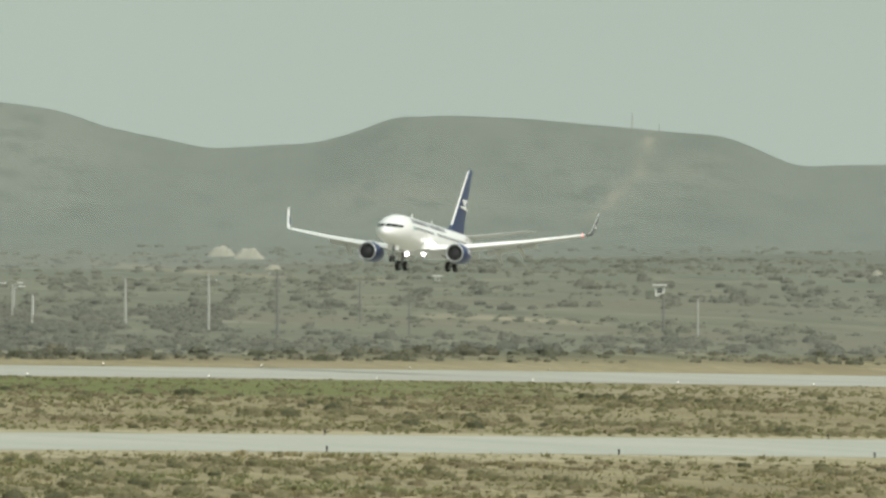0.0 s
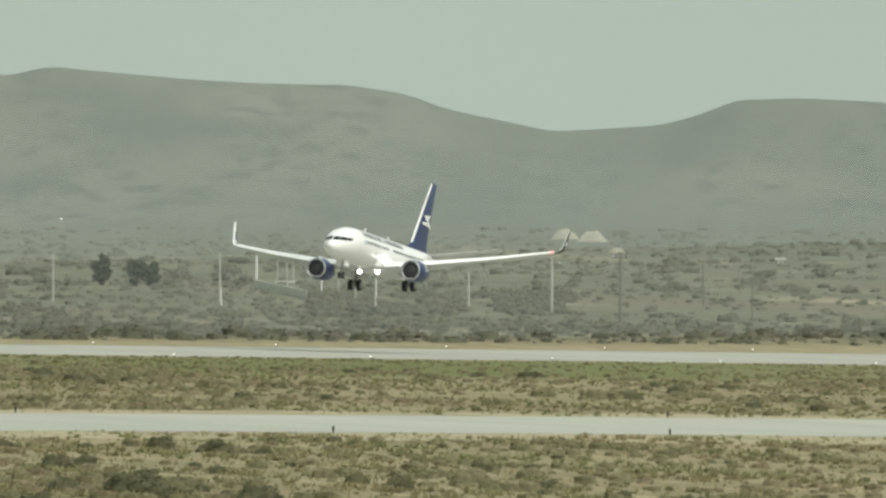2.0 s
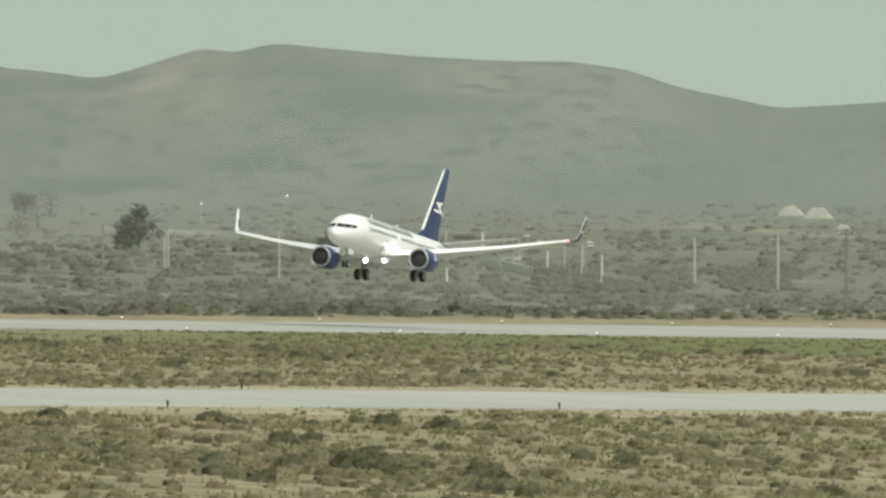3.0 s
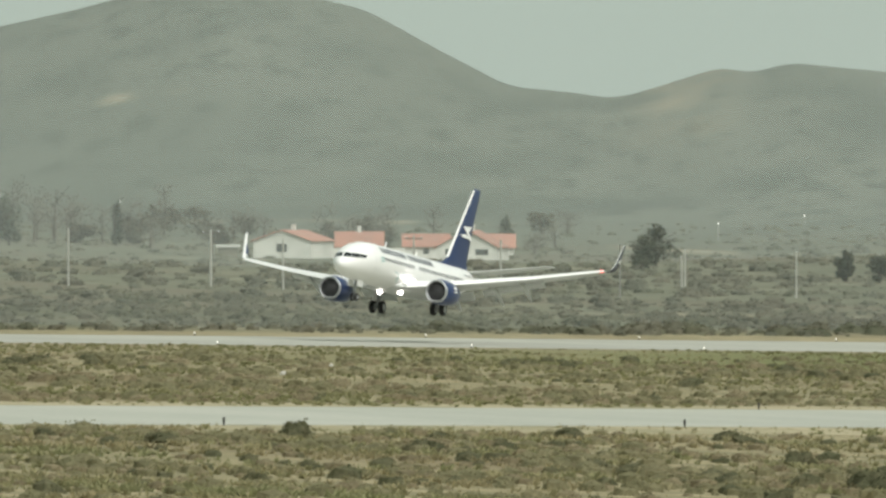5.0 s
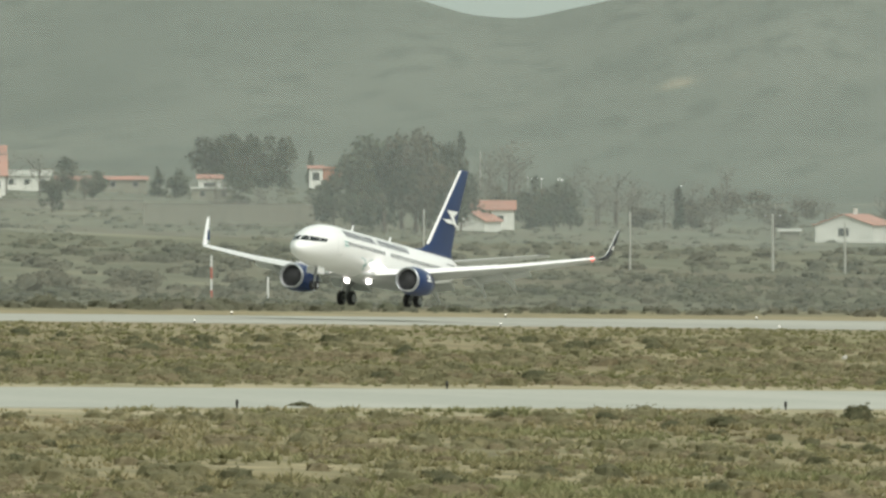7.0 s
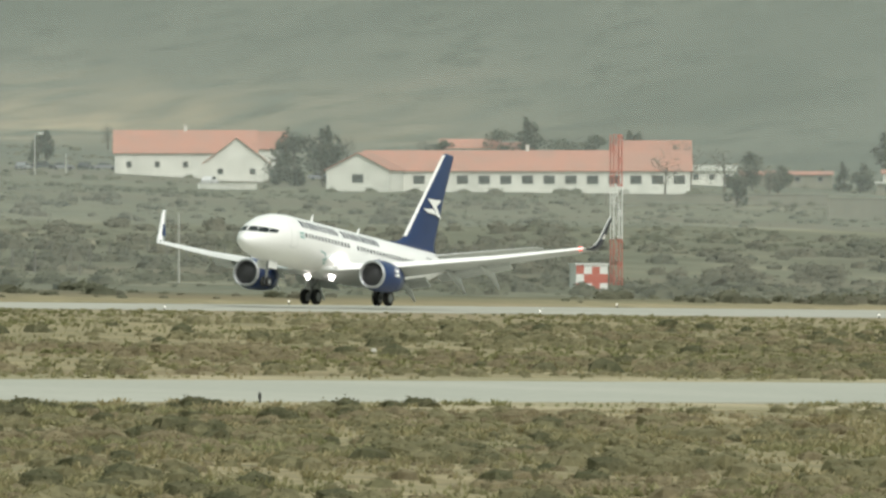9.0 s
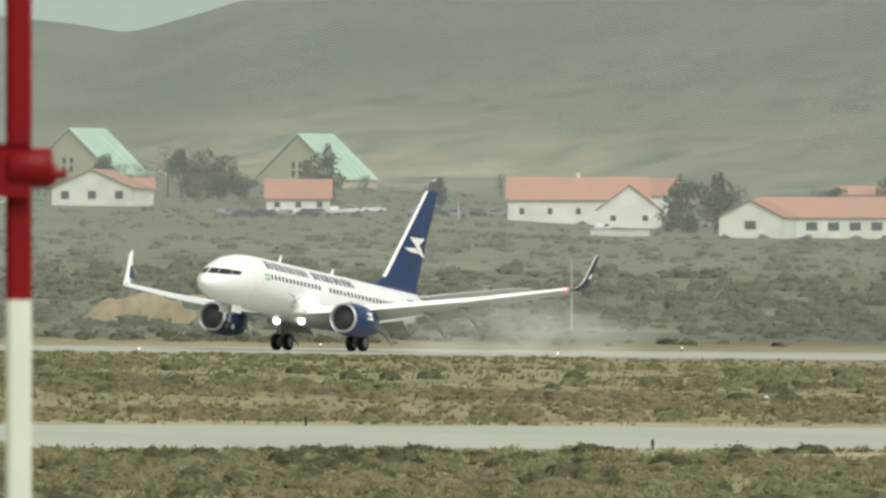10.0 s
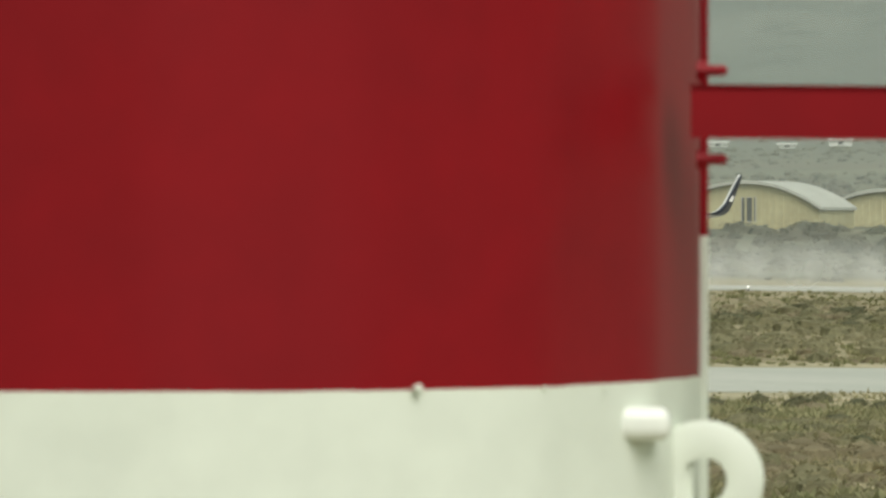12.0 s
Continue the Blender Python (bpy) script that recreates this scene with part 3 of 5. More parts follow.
        tube(bm, (0, sgn * 2.86, 0.5), (-0.1, sgn * 2.7, 2.2), 0.13)
        tube(bm, (0, sgn * 2.3, 0.56), (0, sgn * 3.42, 0.56), 0.1)
        tube(bm, (0, sgn * 2.8, 1.1), (-0.9, sgn * 1.8, 1.9), 0.07)
        leg = part("main_leg", bm, M["strut"], root, "grey main landing leg", True)
        for off in (-0.43, 0.43):
            bm = bmesh.new()
            loft(bm, [circle((0, sgn * 2.86 + off + o, 0.56), r, 24, "y") for o, r in ((-0.2, 0.36), (-0.21, 0.47), (-0.15, 0.55), (0, 0.565), (0.15, 0.55), (0.21, 0.47), (0.2, 0.36))])
            w = part("wheel", bm, M["tyre"], leg, "black rubber tyre", True)
            bm = bmesh.new()
            loft(bm, [circle((0, sgn * 2.86 + off + o, 0.56), r, 16, "y") for o, r in ((-0.215, 0.2), (-0.21, 0.33), (0.21, 0.33), (0.215, 0.2))])
            part("rim", bm, M["strut"], w, "grey wheel rim")
        bm = bmesh.new()
        box(bm, -0.35, 0.35, sgn * 3.15 - 0.03, sgn * 3.15 + 0.03, 1.1, 2.1)
        part("gear_door", bm, M["white"], leg)
        # lamps
        bm = bmesh.new()
        bmesh.ops.create_icosphere(bm, subdivisions=2, radius=0.2, matrix=Matrix.Translation((12.2 - GEAR, sgn * 0.95, 1.5)))
        part("landing_lamp", bm, M["lamp"], root, "lit landing lamp")
        bm = bmesh.new()
        box(bm, 12.2 - GEAR, 12.5 - GEAR, sgn * 0.95 - 0.12, sgn * 0.95 + 0.12, 1.45, 1.85)
        part("lamp_housing", bm, M["strut"], root)
        bm = bmesh.new()
        bmesh.ops.create_icosphere(bm, subdivisions=2, radius=0.26, matrix=Matrix.Translation((11.75 - GEAR, sgn * 2.1, 2.5)) @ Matrix.Diagonal((0.6, 1.5, 0.8, 1)))
        part("landing_lamp", bm, M["lamp"], root, "lit landing lamp in the wing root")
    # nose leg
    bm = bmesh.new()
    tube(bm, (4.0 - GEAR, 0, 0.3), (4.1 - GEAR, 0, 1.7), 0.1)
    tube(bm, (4.0 - GEAR, -0.3, 0.26), (4.0 - GEAR, 0.3, 0.26), 0.06)
    tube(bm, (4.0 - GEAR, 0, 0.9), (5.0 - GEAR, 0, 1.6), 0.05)
    leg = part("nose_leg", bm, M["strut"], root, "grey nose landing leg", True)
    for off in (-0.2, 0.2):
        bm = bmesh.new()
        loft(bm, [circle((4.0 - GEAR, off + o, 0.26), r, 20, "y") for o, r in ((-0.1, 0.2), (-0.11, 0.29), (-0.06, 0.34), (0.06, 0.34), (0.11, 0.29), (0.1, 0.2))])
        w = part("wheel", bm, M["tyre"], leg, "black rubber tyre", True)
        bm = bmesh.new()
        loft(bm, [circle((4.0 - GEAR, off + o, 0.26), 0.18, 12, "y") for o in (-0.115, 0.115)])
        part("rim", bm, M["strut"], w, "grey wheel rim")
    for sgn in (-1, 1):
        bm = bmesh.new()
        box(bm, 3.4 - GEAR, 4.7 - GEAR, sgn * 0.45 - 0.02, sgn * 0.45 + 0.02, 1.2, 1.75)
        part("gear_door", bm, M["white"], leg)
    for x, h in ((10.2, 0.45), (17.5, 0.35)):
        bm = bmesh.new()
        loft(bm, [[(x - GEAR + a, y, z) for a, y in ((0, -0.03), (0.35, -0.02), (0.35, 0.02), (0, 0.03))] for z in (5.25,)] + [[(x - GEAR + a, y, 5.28 + h) for a, y in ((0.3, -0.02), (0.45, -0.01), (0.45, 0.01), (0.3, 0.02))]])
        part("antenna", bm, M["white"], root)
    bm = bmesh.new()
    tube(bm, (10.0 - GEAR, 0, 1.3), (10.3 - GEAR, 0, 0.95), 0.06)
    part("antenna", bm, M["grey"], root)
    return root


plane = airliner()


# ---- the mast close to the camera ----
MAST_D = 25.0
MAST_BEAR = 6260.0
TM = MAST_D / TICK


def mast_frame(bear, drop):
    """Across (to the right) and up from the mast's own axis point."""
    return -(bear - MAST_BEAR) * TM, -(drop - 30) * TM


mast_pose = Matrix.Translation((*where(MAST_BEAR, MAST_D), EYE)) @ pose(0, 0, 0, 0, 0, math.degrees(MAST_BEAR / TICK))
MAST_FLOOR = -5.0


def banded(bm, x, y, half, z0, z1, edge, n=4):
    """A post with a red upper and a white lower length, slightly rounded."""
    for a, b, mi in ((z0, edge, 1), (edge, z1, 0)):
        pts = []
        for i in range(16):
            t = 2 * math.pi * (i + 0.5) / 16
            c, s_ = math.cos(t), math.sin(t)
            k = max(abs(c), abs(s_))
            pts.append((c / k * half * (0.86 + 0.14 * k), s_ / k * half * (0.86 + 0.14 * k)))
        loft(bm, [[(x + u, y + v, z) for u, v in pts] for z in (a, b)], mi=mi)


def near_mast():
    root = empty("banded_mast", mast_pose, "tall red and white many-sided steel mast with side frame", "mast")
    xr, _ = mast_frame(6272, 0)
    R = 1050 * TM
    xc, yc = xr - R, 0.35
    _, ze = mast_frame(0, 333)
    for name, z0, z1, m, lab in (("lower_shaft", MAST_FLOOR - 0.1, ze, M["cream"], "white painted shaft length"), ("upper_shaft", ze, 9.0, M["red"], "deep red painted shaft length")):
        bm = bmesh.new()
        rings = []
        zs = (z0, z1)
        for z in zs:
            ring = []
            for i in range(108):
                t = 2 * math.pi * i / 108
                side = 2 * math.pi / 18
                k = ((t + radians(3)) % side) - side / 2
                r = R * (0.75 * math.cos(side / 2) / math.cos(k) + 0.25)
                wob = 0.0025 * noise.noise((i * 0.9, 3.0, 0)) + 16 * TM * abs(math.cos(t)) ** 4 if abs(z - ze) < 1e-6 else 0
                ring.append((xc + r * math.cos(t), yc + r * math.sin(t), z + wob))
            rings.append(ring)
        loft(bm, rings, close=False)
        part(name, bm, m, root, lab, True)
    # weld seam nicks in the paint edge
    for bear in (6762, 6437, 6545):
        x, z = mast_frame(bear, 330)
        y = yc - math.sqrt(R * R - (x - xc) ** 2)
        bm = bmesh.new()
        bmesh.ops.create_icosphere(bm, subdivisions=2, radius=0.009 if bear == 6762 else 0.004, matrix=Matrix.Translation((x, y, z)))
        part("weld_bead", bm, M["cream"], root, smooth=True)
    # lifting eye
    x, z = mast_frame(6267, 500)
    bm = bmesh.new()
    n = 40
    rings = []
    for r, y in ((0.041, -0.02), (0.10, -0.028), (0.108, -0.02), (0.108, 0.02), (0.10, 0.028), (0.041, 0.02)):
        rings.append([(x + r * math.cos(2 * math.pi * i / n), y + 0.1, z + r * math.sin(2 * math.pi * i / n)) for i in range(n)])
    loft(bm, rings + [rings[0]], close=False)
    eye = part("lifting_eye", bm, M["cream"], root, "white steel lifting eye", True)
    bm = bmesh.new()
    v = box(bm, x - 0.15, x - 0.02, 0.085, 0.115, z - 0.4, z + 0.09)
    bmesh.ops.bevel(bm, geom=list(bm.edges), offset=0.01, segments=2, affect="EDGES")
    part("lug_plate", bm, M["cream"], eye, smooth=False)
    # rounded root block of the lifting eye
    xa, z = mast_frame(6440, 366)
    xb, _ = mast_frame(6345, 366)
    y = yc - math.sqrt(R * R - ((xa + xb) / 2 - xc) ** 2)
    bm = bmesh.new()
    box(bm, xa - 0.01, xb + 0.02, y - 0.013, y + 0.08, z - 0.06, z)
    bmesh.ops.bevel(bm, geom=list(bm.edges), offset=0.022, segments=5, profile=0.5, affect="EDGES")
    part("root_block", bm, M["gloss"], eye, "glossy white rounded block", True)
    # side frame
    for b0, b1, edge, y in ((5898, 5826, 58, 0.0), (5596, 5550, 80, 0.0), (6290, 6259, 66, 0.42)):
        x0, z = mast_frame(b0, edge)
        x1, _ = mast_frame(b1, edge)
        bm = bmesh.new()
        banded(bm, (x0 + x1) / 2, y, (x1 - x0) / 2, MAST_FLOOR - 0.1, 7.0, z)
        part("side_post", bm, [M["red"], M["cream"]], root, "square red and white side post")
    xa, za = mast_frame(6290, -203)
    xb, zb = mast_frame(5552, -196)
    bm = bmesh.new()
    h = 95 * TM
    for dz0, dz1, y0, y1 in ((-h, 0, -0.052, -0.040), (-0.012, 0, -0.052, 0.03)):
        v = [bm.verts.new(p) for p in ((xa, y0, za + dz0), (xb, y0, zb + dz0), (xb, y1, zb + dz0), (xa, y1, za + dz0), (xa, y0, za + dz1), (xb, y0, zb + dz1), (xb, y1, zb + dz1), (xa, y1, za + dz1))]
        for f in ((3, 2, 1, 0), (4, 5, 6, 7), (0, 1, 5, 4), (1, 2, 6, 5), (2, 3, 7, 6), (3, 0, 4, 7)):
            bm.faces.new([v[i] for i in f])
    part("cross_bar", bm, M["red"], root, "deep red angle-steel cross bar")
    # sleeve and bolts
    x, z = mast_frame(5560, -153)
    bm = bmesh.new()
    loft(bm, [circle((x + u, -0.03, z), r, 20, "x") for u, r in ((-0.035, 0.03), (-0.03, 0.036), (0.04, 0.036), (0.046, 0.03))])
    part("sleeve", bm, M["red"], root, smooth=True)
    for bear, drop, ln in ((5512, -142, 0.03), (6265, -227, 0.045), (6265, -70, 0.045)):
        x, z = mast_frame(bear, drop)
        bm = bmesh.new()
        loft(bm, [circle((x + u, -0.02, z), r, 6, "x") for u, r in ((-0.015, 0.02), (0.005, 0.02), (0.005, 0.011), (ln - 0.01, 0.011), (ln - 0.005, 0.004))])
        part("bolt", bm, M["red"], root)
    return root


M["gloss"] = mat("glossy white enamel", (0.8, 0.82, 0.75), 0.12, var=0.02)
near_mast()


# ---- scrub, grass and other things past counting ----
rng = np.random.default_rng(7)


def scatter(name, spots, protos, sizes, material, label, category, squash=1.0):
    """One mesh of many small plants: spots of x, y, z; protos of leaf corners."""
    allv, n = [], 0
    pick = rng.integers(0, len(protos), len(spots))
    turn = rng.uniform(0, 2 * math.pi, len(spots))
    for i, pr in enumerate(protos):
        m = pick == i
        c, s = np.cos(turn[m])[:, None, None], np.sin(turn[m])[:, None, None]
        k = sizes[m][:, None, None]
        X = (pr[None, :, :, 0] * c - pr[None, :, :, 1] * s) * k
        Y = (pr[None, :, :, 0] * s + pr[None, :, :, 1] * c) * k
        Zz = pr[None, :, :, 2] * k * squash
        v = np.stack([X, Y, Zz], -1) + spots[m][:, None, None, :]
        allv.append(v.reshape(-1, pr.shape[1], 3))
    v = np.concatenate(allv)
    corners = v.shape[1]
    me = bpy.data.meshes.new(name)
    me.vertices.add(len(v) * corners)
    me.vertices.foreach_set("co", v.reshape(-1).astype(np.float32))
    me.loops.add(len(v) * corners)
    me.loops.foreach_set("vertex_index", np.arange(len(v) * corners, dtype=np.int32))
    me.polygons.add(len(v))
    me.polygons.foreach_set("loop_start", np.arange(0, len(v) * corners, corners, dtype=np.int32))
    me.update(calc_edges=True)
    me.validate()
    me.materials.append(material)
    return tagged(new(name, me), label, category, kind="stuff")


def tuft(blades, seed):
    r = np.random.default_rng(seed)
    out = []
    for i in range(blades):
        t, b = r.uniform(0, 2 * math.pi), r.uniform(0, 2 * math.pi)
        o = 0.25 * r.uniform(0, 1) * np.array([math.cos(b), math.sin(b), 0])
        w = 0.12 * np.array([-math.sin(t), math.cos(t), 0])
        tip = o + np.array([0.35 * math.cos(t), 0.35 * math.sin(t), r.uniform(0.5, 1.0)])
        out.append([o - w, o + w, tip])
    return np.array(out)


def field(count, p0, p1, b0, b1, clump, seed, far=0.0):
    """Places on the ground between two distances from the eye's line, thicker in patches."""
    r = np.random.default_rng(seed)
    got = []
    total = 0
    while total < count:
        n = count * 3
        b = r.uniform(b0, b1, n)
        ang = PSI + b / TICK
        if far:
            d = (p1 / np.sin(ang)) + r.uniform(0, 1, n) ** 1.3 * (far - p1 / np.sin(ang))
        else:
            d = (p0 + (p1 - p0) * r.uniform(0, 1, n)) / np.sin(ang)
        x, y = -d * np.sin(b / TICK), d * np.cos(b / TICK)
        k = np.array([noise.noise((u * clump, v * clump * 0.6, seed)) + 0.5 * noise.noise((u * clump * 4, v * clump * 3, seed)) for u, v in zip(x, y)])
        keep = k + r.normal(size=n) * 0.18 > 0.12
        got.append(np.stack([x, y, land(x, y)], -1)[keep])
        total += keep.sum()
    return np.concatenate(got)[:count]


def mound(rings, seg, sprays, spray, tall, seed):
    """Three-cornered faces of a lumpy low bush about 1 across: a rough core and loose sprays on it."""
    r = np.random.default_rng(seed)
    off = Vector(r.uniform(0, 50, 3))

    def at(u, v):
        d = Vector((math.cos(v) * math.cos(u), math.sin(v) * math.cos(u), math.sin(u)))
        k = 0.38 * (1 + 0.45 * noise.noise(d * 1.6 + off) + 0.25 * noise.noise(d * 4.0 + off))
        return np.array((d.x * k, d.y * k, d.z * k * tall / 0.45 - 0.02))

    out = []
    for i in range(rings):
        u0, u1 = (math.pi / 2) * i / rings, (math.pi / 2) * (i + 1) / rings
        for j in range(seg):
            v0, v1 = 2 * math.pi * j / seg, 2 * math.pi * (j + 1) / seg
            out.append([at(u0, v0), at(u0, v1), at(u1, v1)])
            if i < rings - 1:
                out.append([at(u0, v0), at(u1, v1), at(u1, v0)])
    for i in range(sprays):
        u, v = math.asin(r.uniform(0.05, 1)), r.uniform(0, 2 * math.pi)
        c = at(u, v)
        a, b = r.normal(size=3), r.normal(size=3)
        a, b = a / np.linalg.norm(a) * spray * r.uniform(0.6, 1.3), b / np.linalg.norm(b) * spray * r.uniform(0.6, 1.3)
        c = c + np.array((0, 0, 0.3 * spray))
        out.append([c - a * 0.6, c + b, c + a * 0.6])
    return np.array(out)


near_mounds = [mound(2, 7, 64, 0.062, 0.40, s) for s in range(9)]
mid_mounds = [mound(2, 6, 34, 0.085, 0.40, s + 20) for s in range(8)]
far_mounds = [mound(2, 6, 22, 0.115, 0.42, s + 40) for s in range(8)]
tussocks = [tuft(14, s + 60) * np.array((2.0, 2.0, 0.9)) for s in range(6)]


def bushy(sp, low, span, power, clump):
    """Sizes that swell in patches, so that big and small bushes keep company."""
    k = np.array([noise.noise((x * clump, y * clump, 31.0)) for x, y, _ in sp])
    return low + span * np.clip(rng.uniform(0, 1, len(sp)) ** power * (1 + 0.9 * k), 0, 1.6)


sp = field(2900, 135, TAXI - 9, -1000, 7700, 0.05, 3)
scatter("scrub", sp, near_mounds, bushy(sp, 0.5, 1.2, 2.0, 0.03), M["shrub"], "low grey-green steppe scrub before the taxiway", "scrub", 0.72)
sp = field(2500, 135, TAXI - 10, -1000, 7700, 0.035, 4)
scatter("dry_scrub", sp, near_mounds, bushy(sp, 0.45, 0.9, 1.6, 0.04), M["dry_shrub"], "low brown dry scrub before the taxiway", "scrub", 0.66)
sp = field(420, 135, TAXI - 10, -1000, 7700, 0.02, 14)
scatter("dark_scrub", sp, near_mounds, 0.7 + 1.1 * rng.uniform(0, 1, len(sp)) ** 2, M["bush"], "dark green cushions of scrub before the taxiway", "scrub", 0.8)
sp = field(9000, 138, TAXI - 3, -1000, 7700, 0.06, 15)
scatter("tussock", sp, tussocks, 0.22 + 0.28 * rng.uniform(0, 1, len(sp)) ** 1.5, M["tuft"], "pale straw tussocks between the scrub", "grass", 0.8)
sp = field(20000, 140, TAXI - 1, -1000, 7700, 0.2, 5)
scatter("grass_tuft", sp, [tuft(6, s) for s in range(5)], 0.1 + 0.16 * rng.uniform(0, 1, len(sp)), M["tuft"], "pale dry grass tufts", "grass")
sp = field(3600, TAXI + TAXI_W + 6, RWY - 45, -1000, 7700, 0.03, 8)
scatter("scrub", sp, mid_mounds, bushy(sp, 0.6, 1.5, 2.0, 0.025), M["shrub"], "low grey-green scrub between the strips", "scrub", 0.7)
sp = field(2100, TAXI + TAXI_W + 8, RWY - 60, -1000, 7700, 0.025, 18)
scatter("dry_scrub", sp, mid_mounds, bushy(sp, 0.55, 1.2, 1.6, 0.03), M["dry_shrub"], "brown dry scrub between the strips", "scrub", 0.65)
sp = field(300, TAXI + TAXI_W + 10, RWY - 50, -1000, 7700, 0.02, 19)
scatter("dark_scrub", sp, mid_mounds, 0.9 + 1.4 * rng.uniform(0, 1, len(sp)) ** 2, M["bush"], "dark cushions of scrub between the strips", "scrub", 0.8)
sp = field(900, RWY - 45, RWY - 6, -1000, 7700, 0.05, 21)
scatter("scrub", sp, mid_mounds, 0.4 + 0.7 * rng.uniform(0, 1, len(sp)) ** 2, M["shrub"], "sparse small scrub beside the runway", "scrub", 0.6)
sp = field(15000, TAXI + TAXI_W + 3, RWY - 3, -1000, 7700, 0.025, 22)
scatter("tussock", sp, tussocks, 0.16 + 0.24 * rng.uniform(0, 1, len(sp)) ** 1.5, M["straw_green"], "straw and green tussocks between the strips", "grass", 0.8)
sp = field(14000, TAXI + TAXI_W + 3, RWY - 3, -1000, 7700, 0.1, 9)
scatter("grass_tuft", sp, [tuft(6, s + 9) for s in range(5)], 0.12 + 0.18 * rng.uniform(0, 1, len(sp)), M["tuft"], "pale dry grass tufts", "grass")
sp = field(11000, 0, RWY + RWY_W + 13, -1000, 7700, 0.012, 10, far=3100)
scatter("scrub", sp, far_mounds, bushy(sp, 0.7, 2.9, 2.4, 0.008), M["scrub_far"], "dull scrub on the plain beyond the runway", "scrub", 0.6)
sp = field(5000, 0, RWY + RWY_W + 13, -1000, 7700, 0.006, 11, far=2900)
scatter("dry_scrub", sp, far_mounds, bushy(sp, 0.7, 2.4, 2.0, 0.01), M["thicket"], "brown scrub on the plain beyond the runway", "scrub", 0.6)


def belt(count, b0, b1, v0, v1, seed):
    """Places on the plain beyond the runway within a belt of bearings and drops."""
    r = np.random.default_rng(seed)
    got = []
    while len(got) < count:
        b, v = r.uniform(b0, b1), v0 + (v1 - v0) * r.uniform(0, 1)
        if noise.noise((b * 0.012, v * 0.05, seed)) + 0.25 * r.normal() > 0.0:
            got.append(spot(b, v, 900, 2600)[:3])
    return np.array(got)


thick = [mound(3, 8, 50, 0.1, 0.45, s + 90) for s in range(5)]
sp = np.concatenate([belt(260, 380, 840, 112, 150, 1), belt(260, -800, 1700, 160, 190, 2), belt(500, 1300, 4300, 62, 150, 3), belt(800, 3900, 6900, -20, 120, 4), belt(200, -800, 1300, 40, 110, 5)])
scatter("thicket", sp, thick, 1.8 + 2.6 * rng.uniform(0, 1, len(sp)) ** 1.5, M["thicket"], "brown and olive thicket on the plain", "thicket", 0.75)

# a line of taller bushes on the near bank
bush_proto = [mound(6, 14, 320, 0.055, 0.5, s + 70) for s in range(5)]


def bush(bear, drop, wide, tall):
    x, y = where(bear, 0)
    lo, hi = 250.0, 1200.0
    for _ in range(40):
        mid = (lo + hi) / 2
        x, y = where(bear, mid)
        if 30 - (float(land(x, y)) - EYE) * TICK / mid > drop:
            lo = mid
        else:
            hi = mid
    k = wide * mid / TICK
    me = bpy.data.meshes.new("bush")
    pr = bush_proto[int(bear) % 5]
    v = (pr * np.array([k * 1.15, k * 1.15, k * 1.9 * tall / wide])).reshape(-1, 3)
    me.from_pydata(v.tolist(), [], np.arange(len(v)).reshape(-1, 3).tolist())
    me.materials.append(M["bush"])
    ob = new("bush", me)
    ob.matrix_basis = pose(x, y, float(land(x, y)) - 0.03, 0, 0, bear % 360)
    return tagged(ob, "rounded dark green steppe bush beside the taxiway", "bush", "bushes by the taxiway")


for bear, drop, wide, tall in ((2185, 372, 68, 40), (5131, 357, 62, 24), (5060, 357, 60, 26), (4960, 358, 46, 20), (4860, 357, 78, 28), (4570, 357, 64, 30), (4500, 359, 40, 18), (4165, 354, 80, 24),
                               (5328, 372, 80, 40), (5100, 376, 90, 38), (4990, 372, 60, 34), (4900, 374, 110, 40), (5040, 380, 70, 30), (5680, 368, 90, 36), (5780, 366, 60, 28), (4300, 372, 50, 24), (4420, 374, 80, 28),
                               (1110, 385, 60, 30), (1150, 470, 140, 55), (1290, 420, 70, 34), (930, 480, 100, 40), (3170, 345, 50, 14), (2420, 380, 70, 26), (1950, 395, 80, 28), (6100, 372, 70, 30), (5890, 372, 80, 34), (5010, 358, 70, 26), (4925, 359, 64, 24), (4820, 360, 60, 22), (4610, 359, 50, 20), (4535, 358, 56, 26), (4220, 356, 50, 20),
                               (5180, 362, 60, 26), (5240, 364, 70, 30), (5290, 362, 50, 24), (5390, 364, 60, 28), (5440, 366, 46, 22), (4760, 364, 60, 22), (4680, 366, 70, 24), (2630, 366, 50, 18), (2820, 364, 46, 18), (1700, 372, 60, 26), (1420, 376, 60, 24), (1010, 392, 70, 30)):
    bush(bear, drop, wide, tall)


# ---- edge markers and lights ----
def marker(s, p, near=True):
    x, y = along(s, p)
    z = float(land(x, y))
    root = empty("edge_marker", pose(x, y, z - 0.01), "small dark taxiway edge marker on a short stem", "marker", "taxiway edge markers")
    bm = bmesh.new()
    tube(bm, (0, 0, -0.05), (0, 0, 0.2), 0.035, 8)
    part("stem", bm, M["marker"], root)
    bm = bmesh.new()
    loft(bm, [circle((0, 0, h), r, 12, "z") for h, r in ((0.18, 0.045), (0.21, 0.06), (0.37, 0.055), (0.41, 0.02))])
    part("cap", bm, M["marker"], root, smooth=True)
    return root


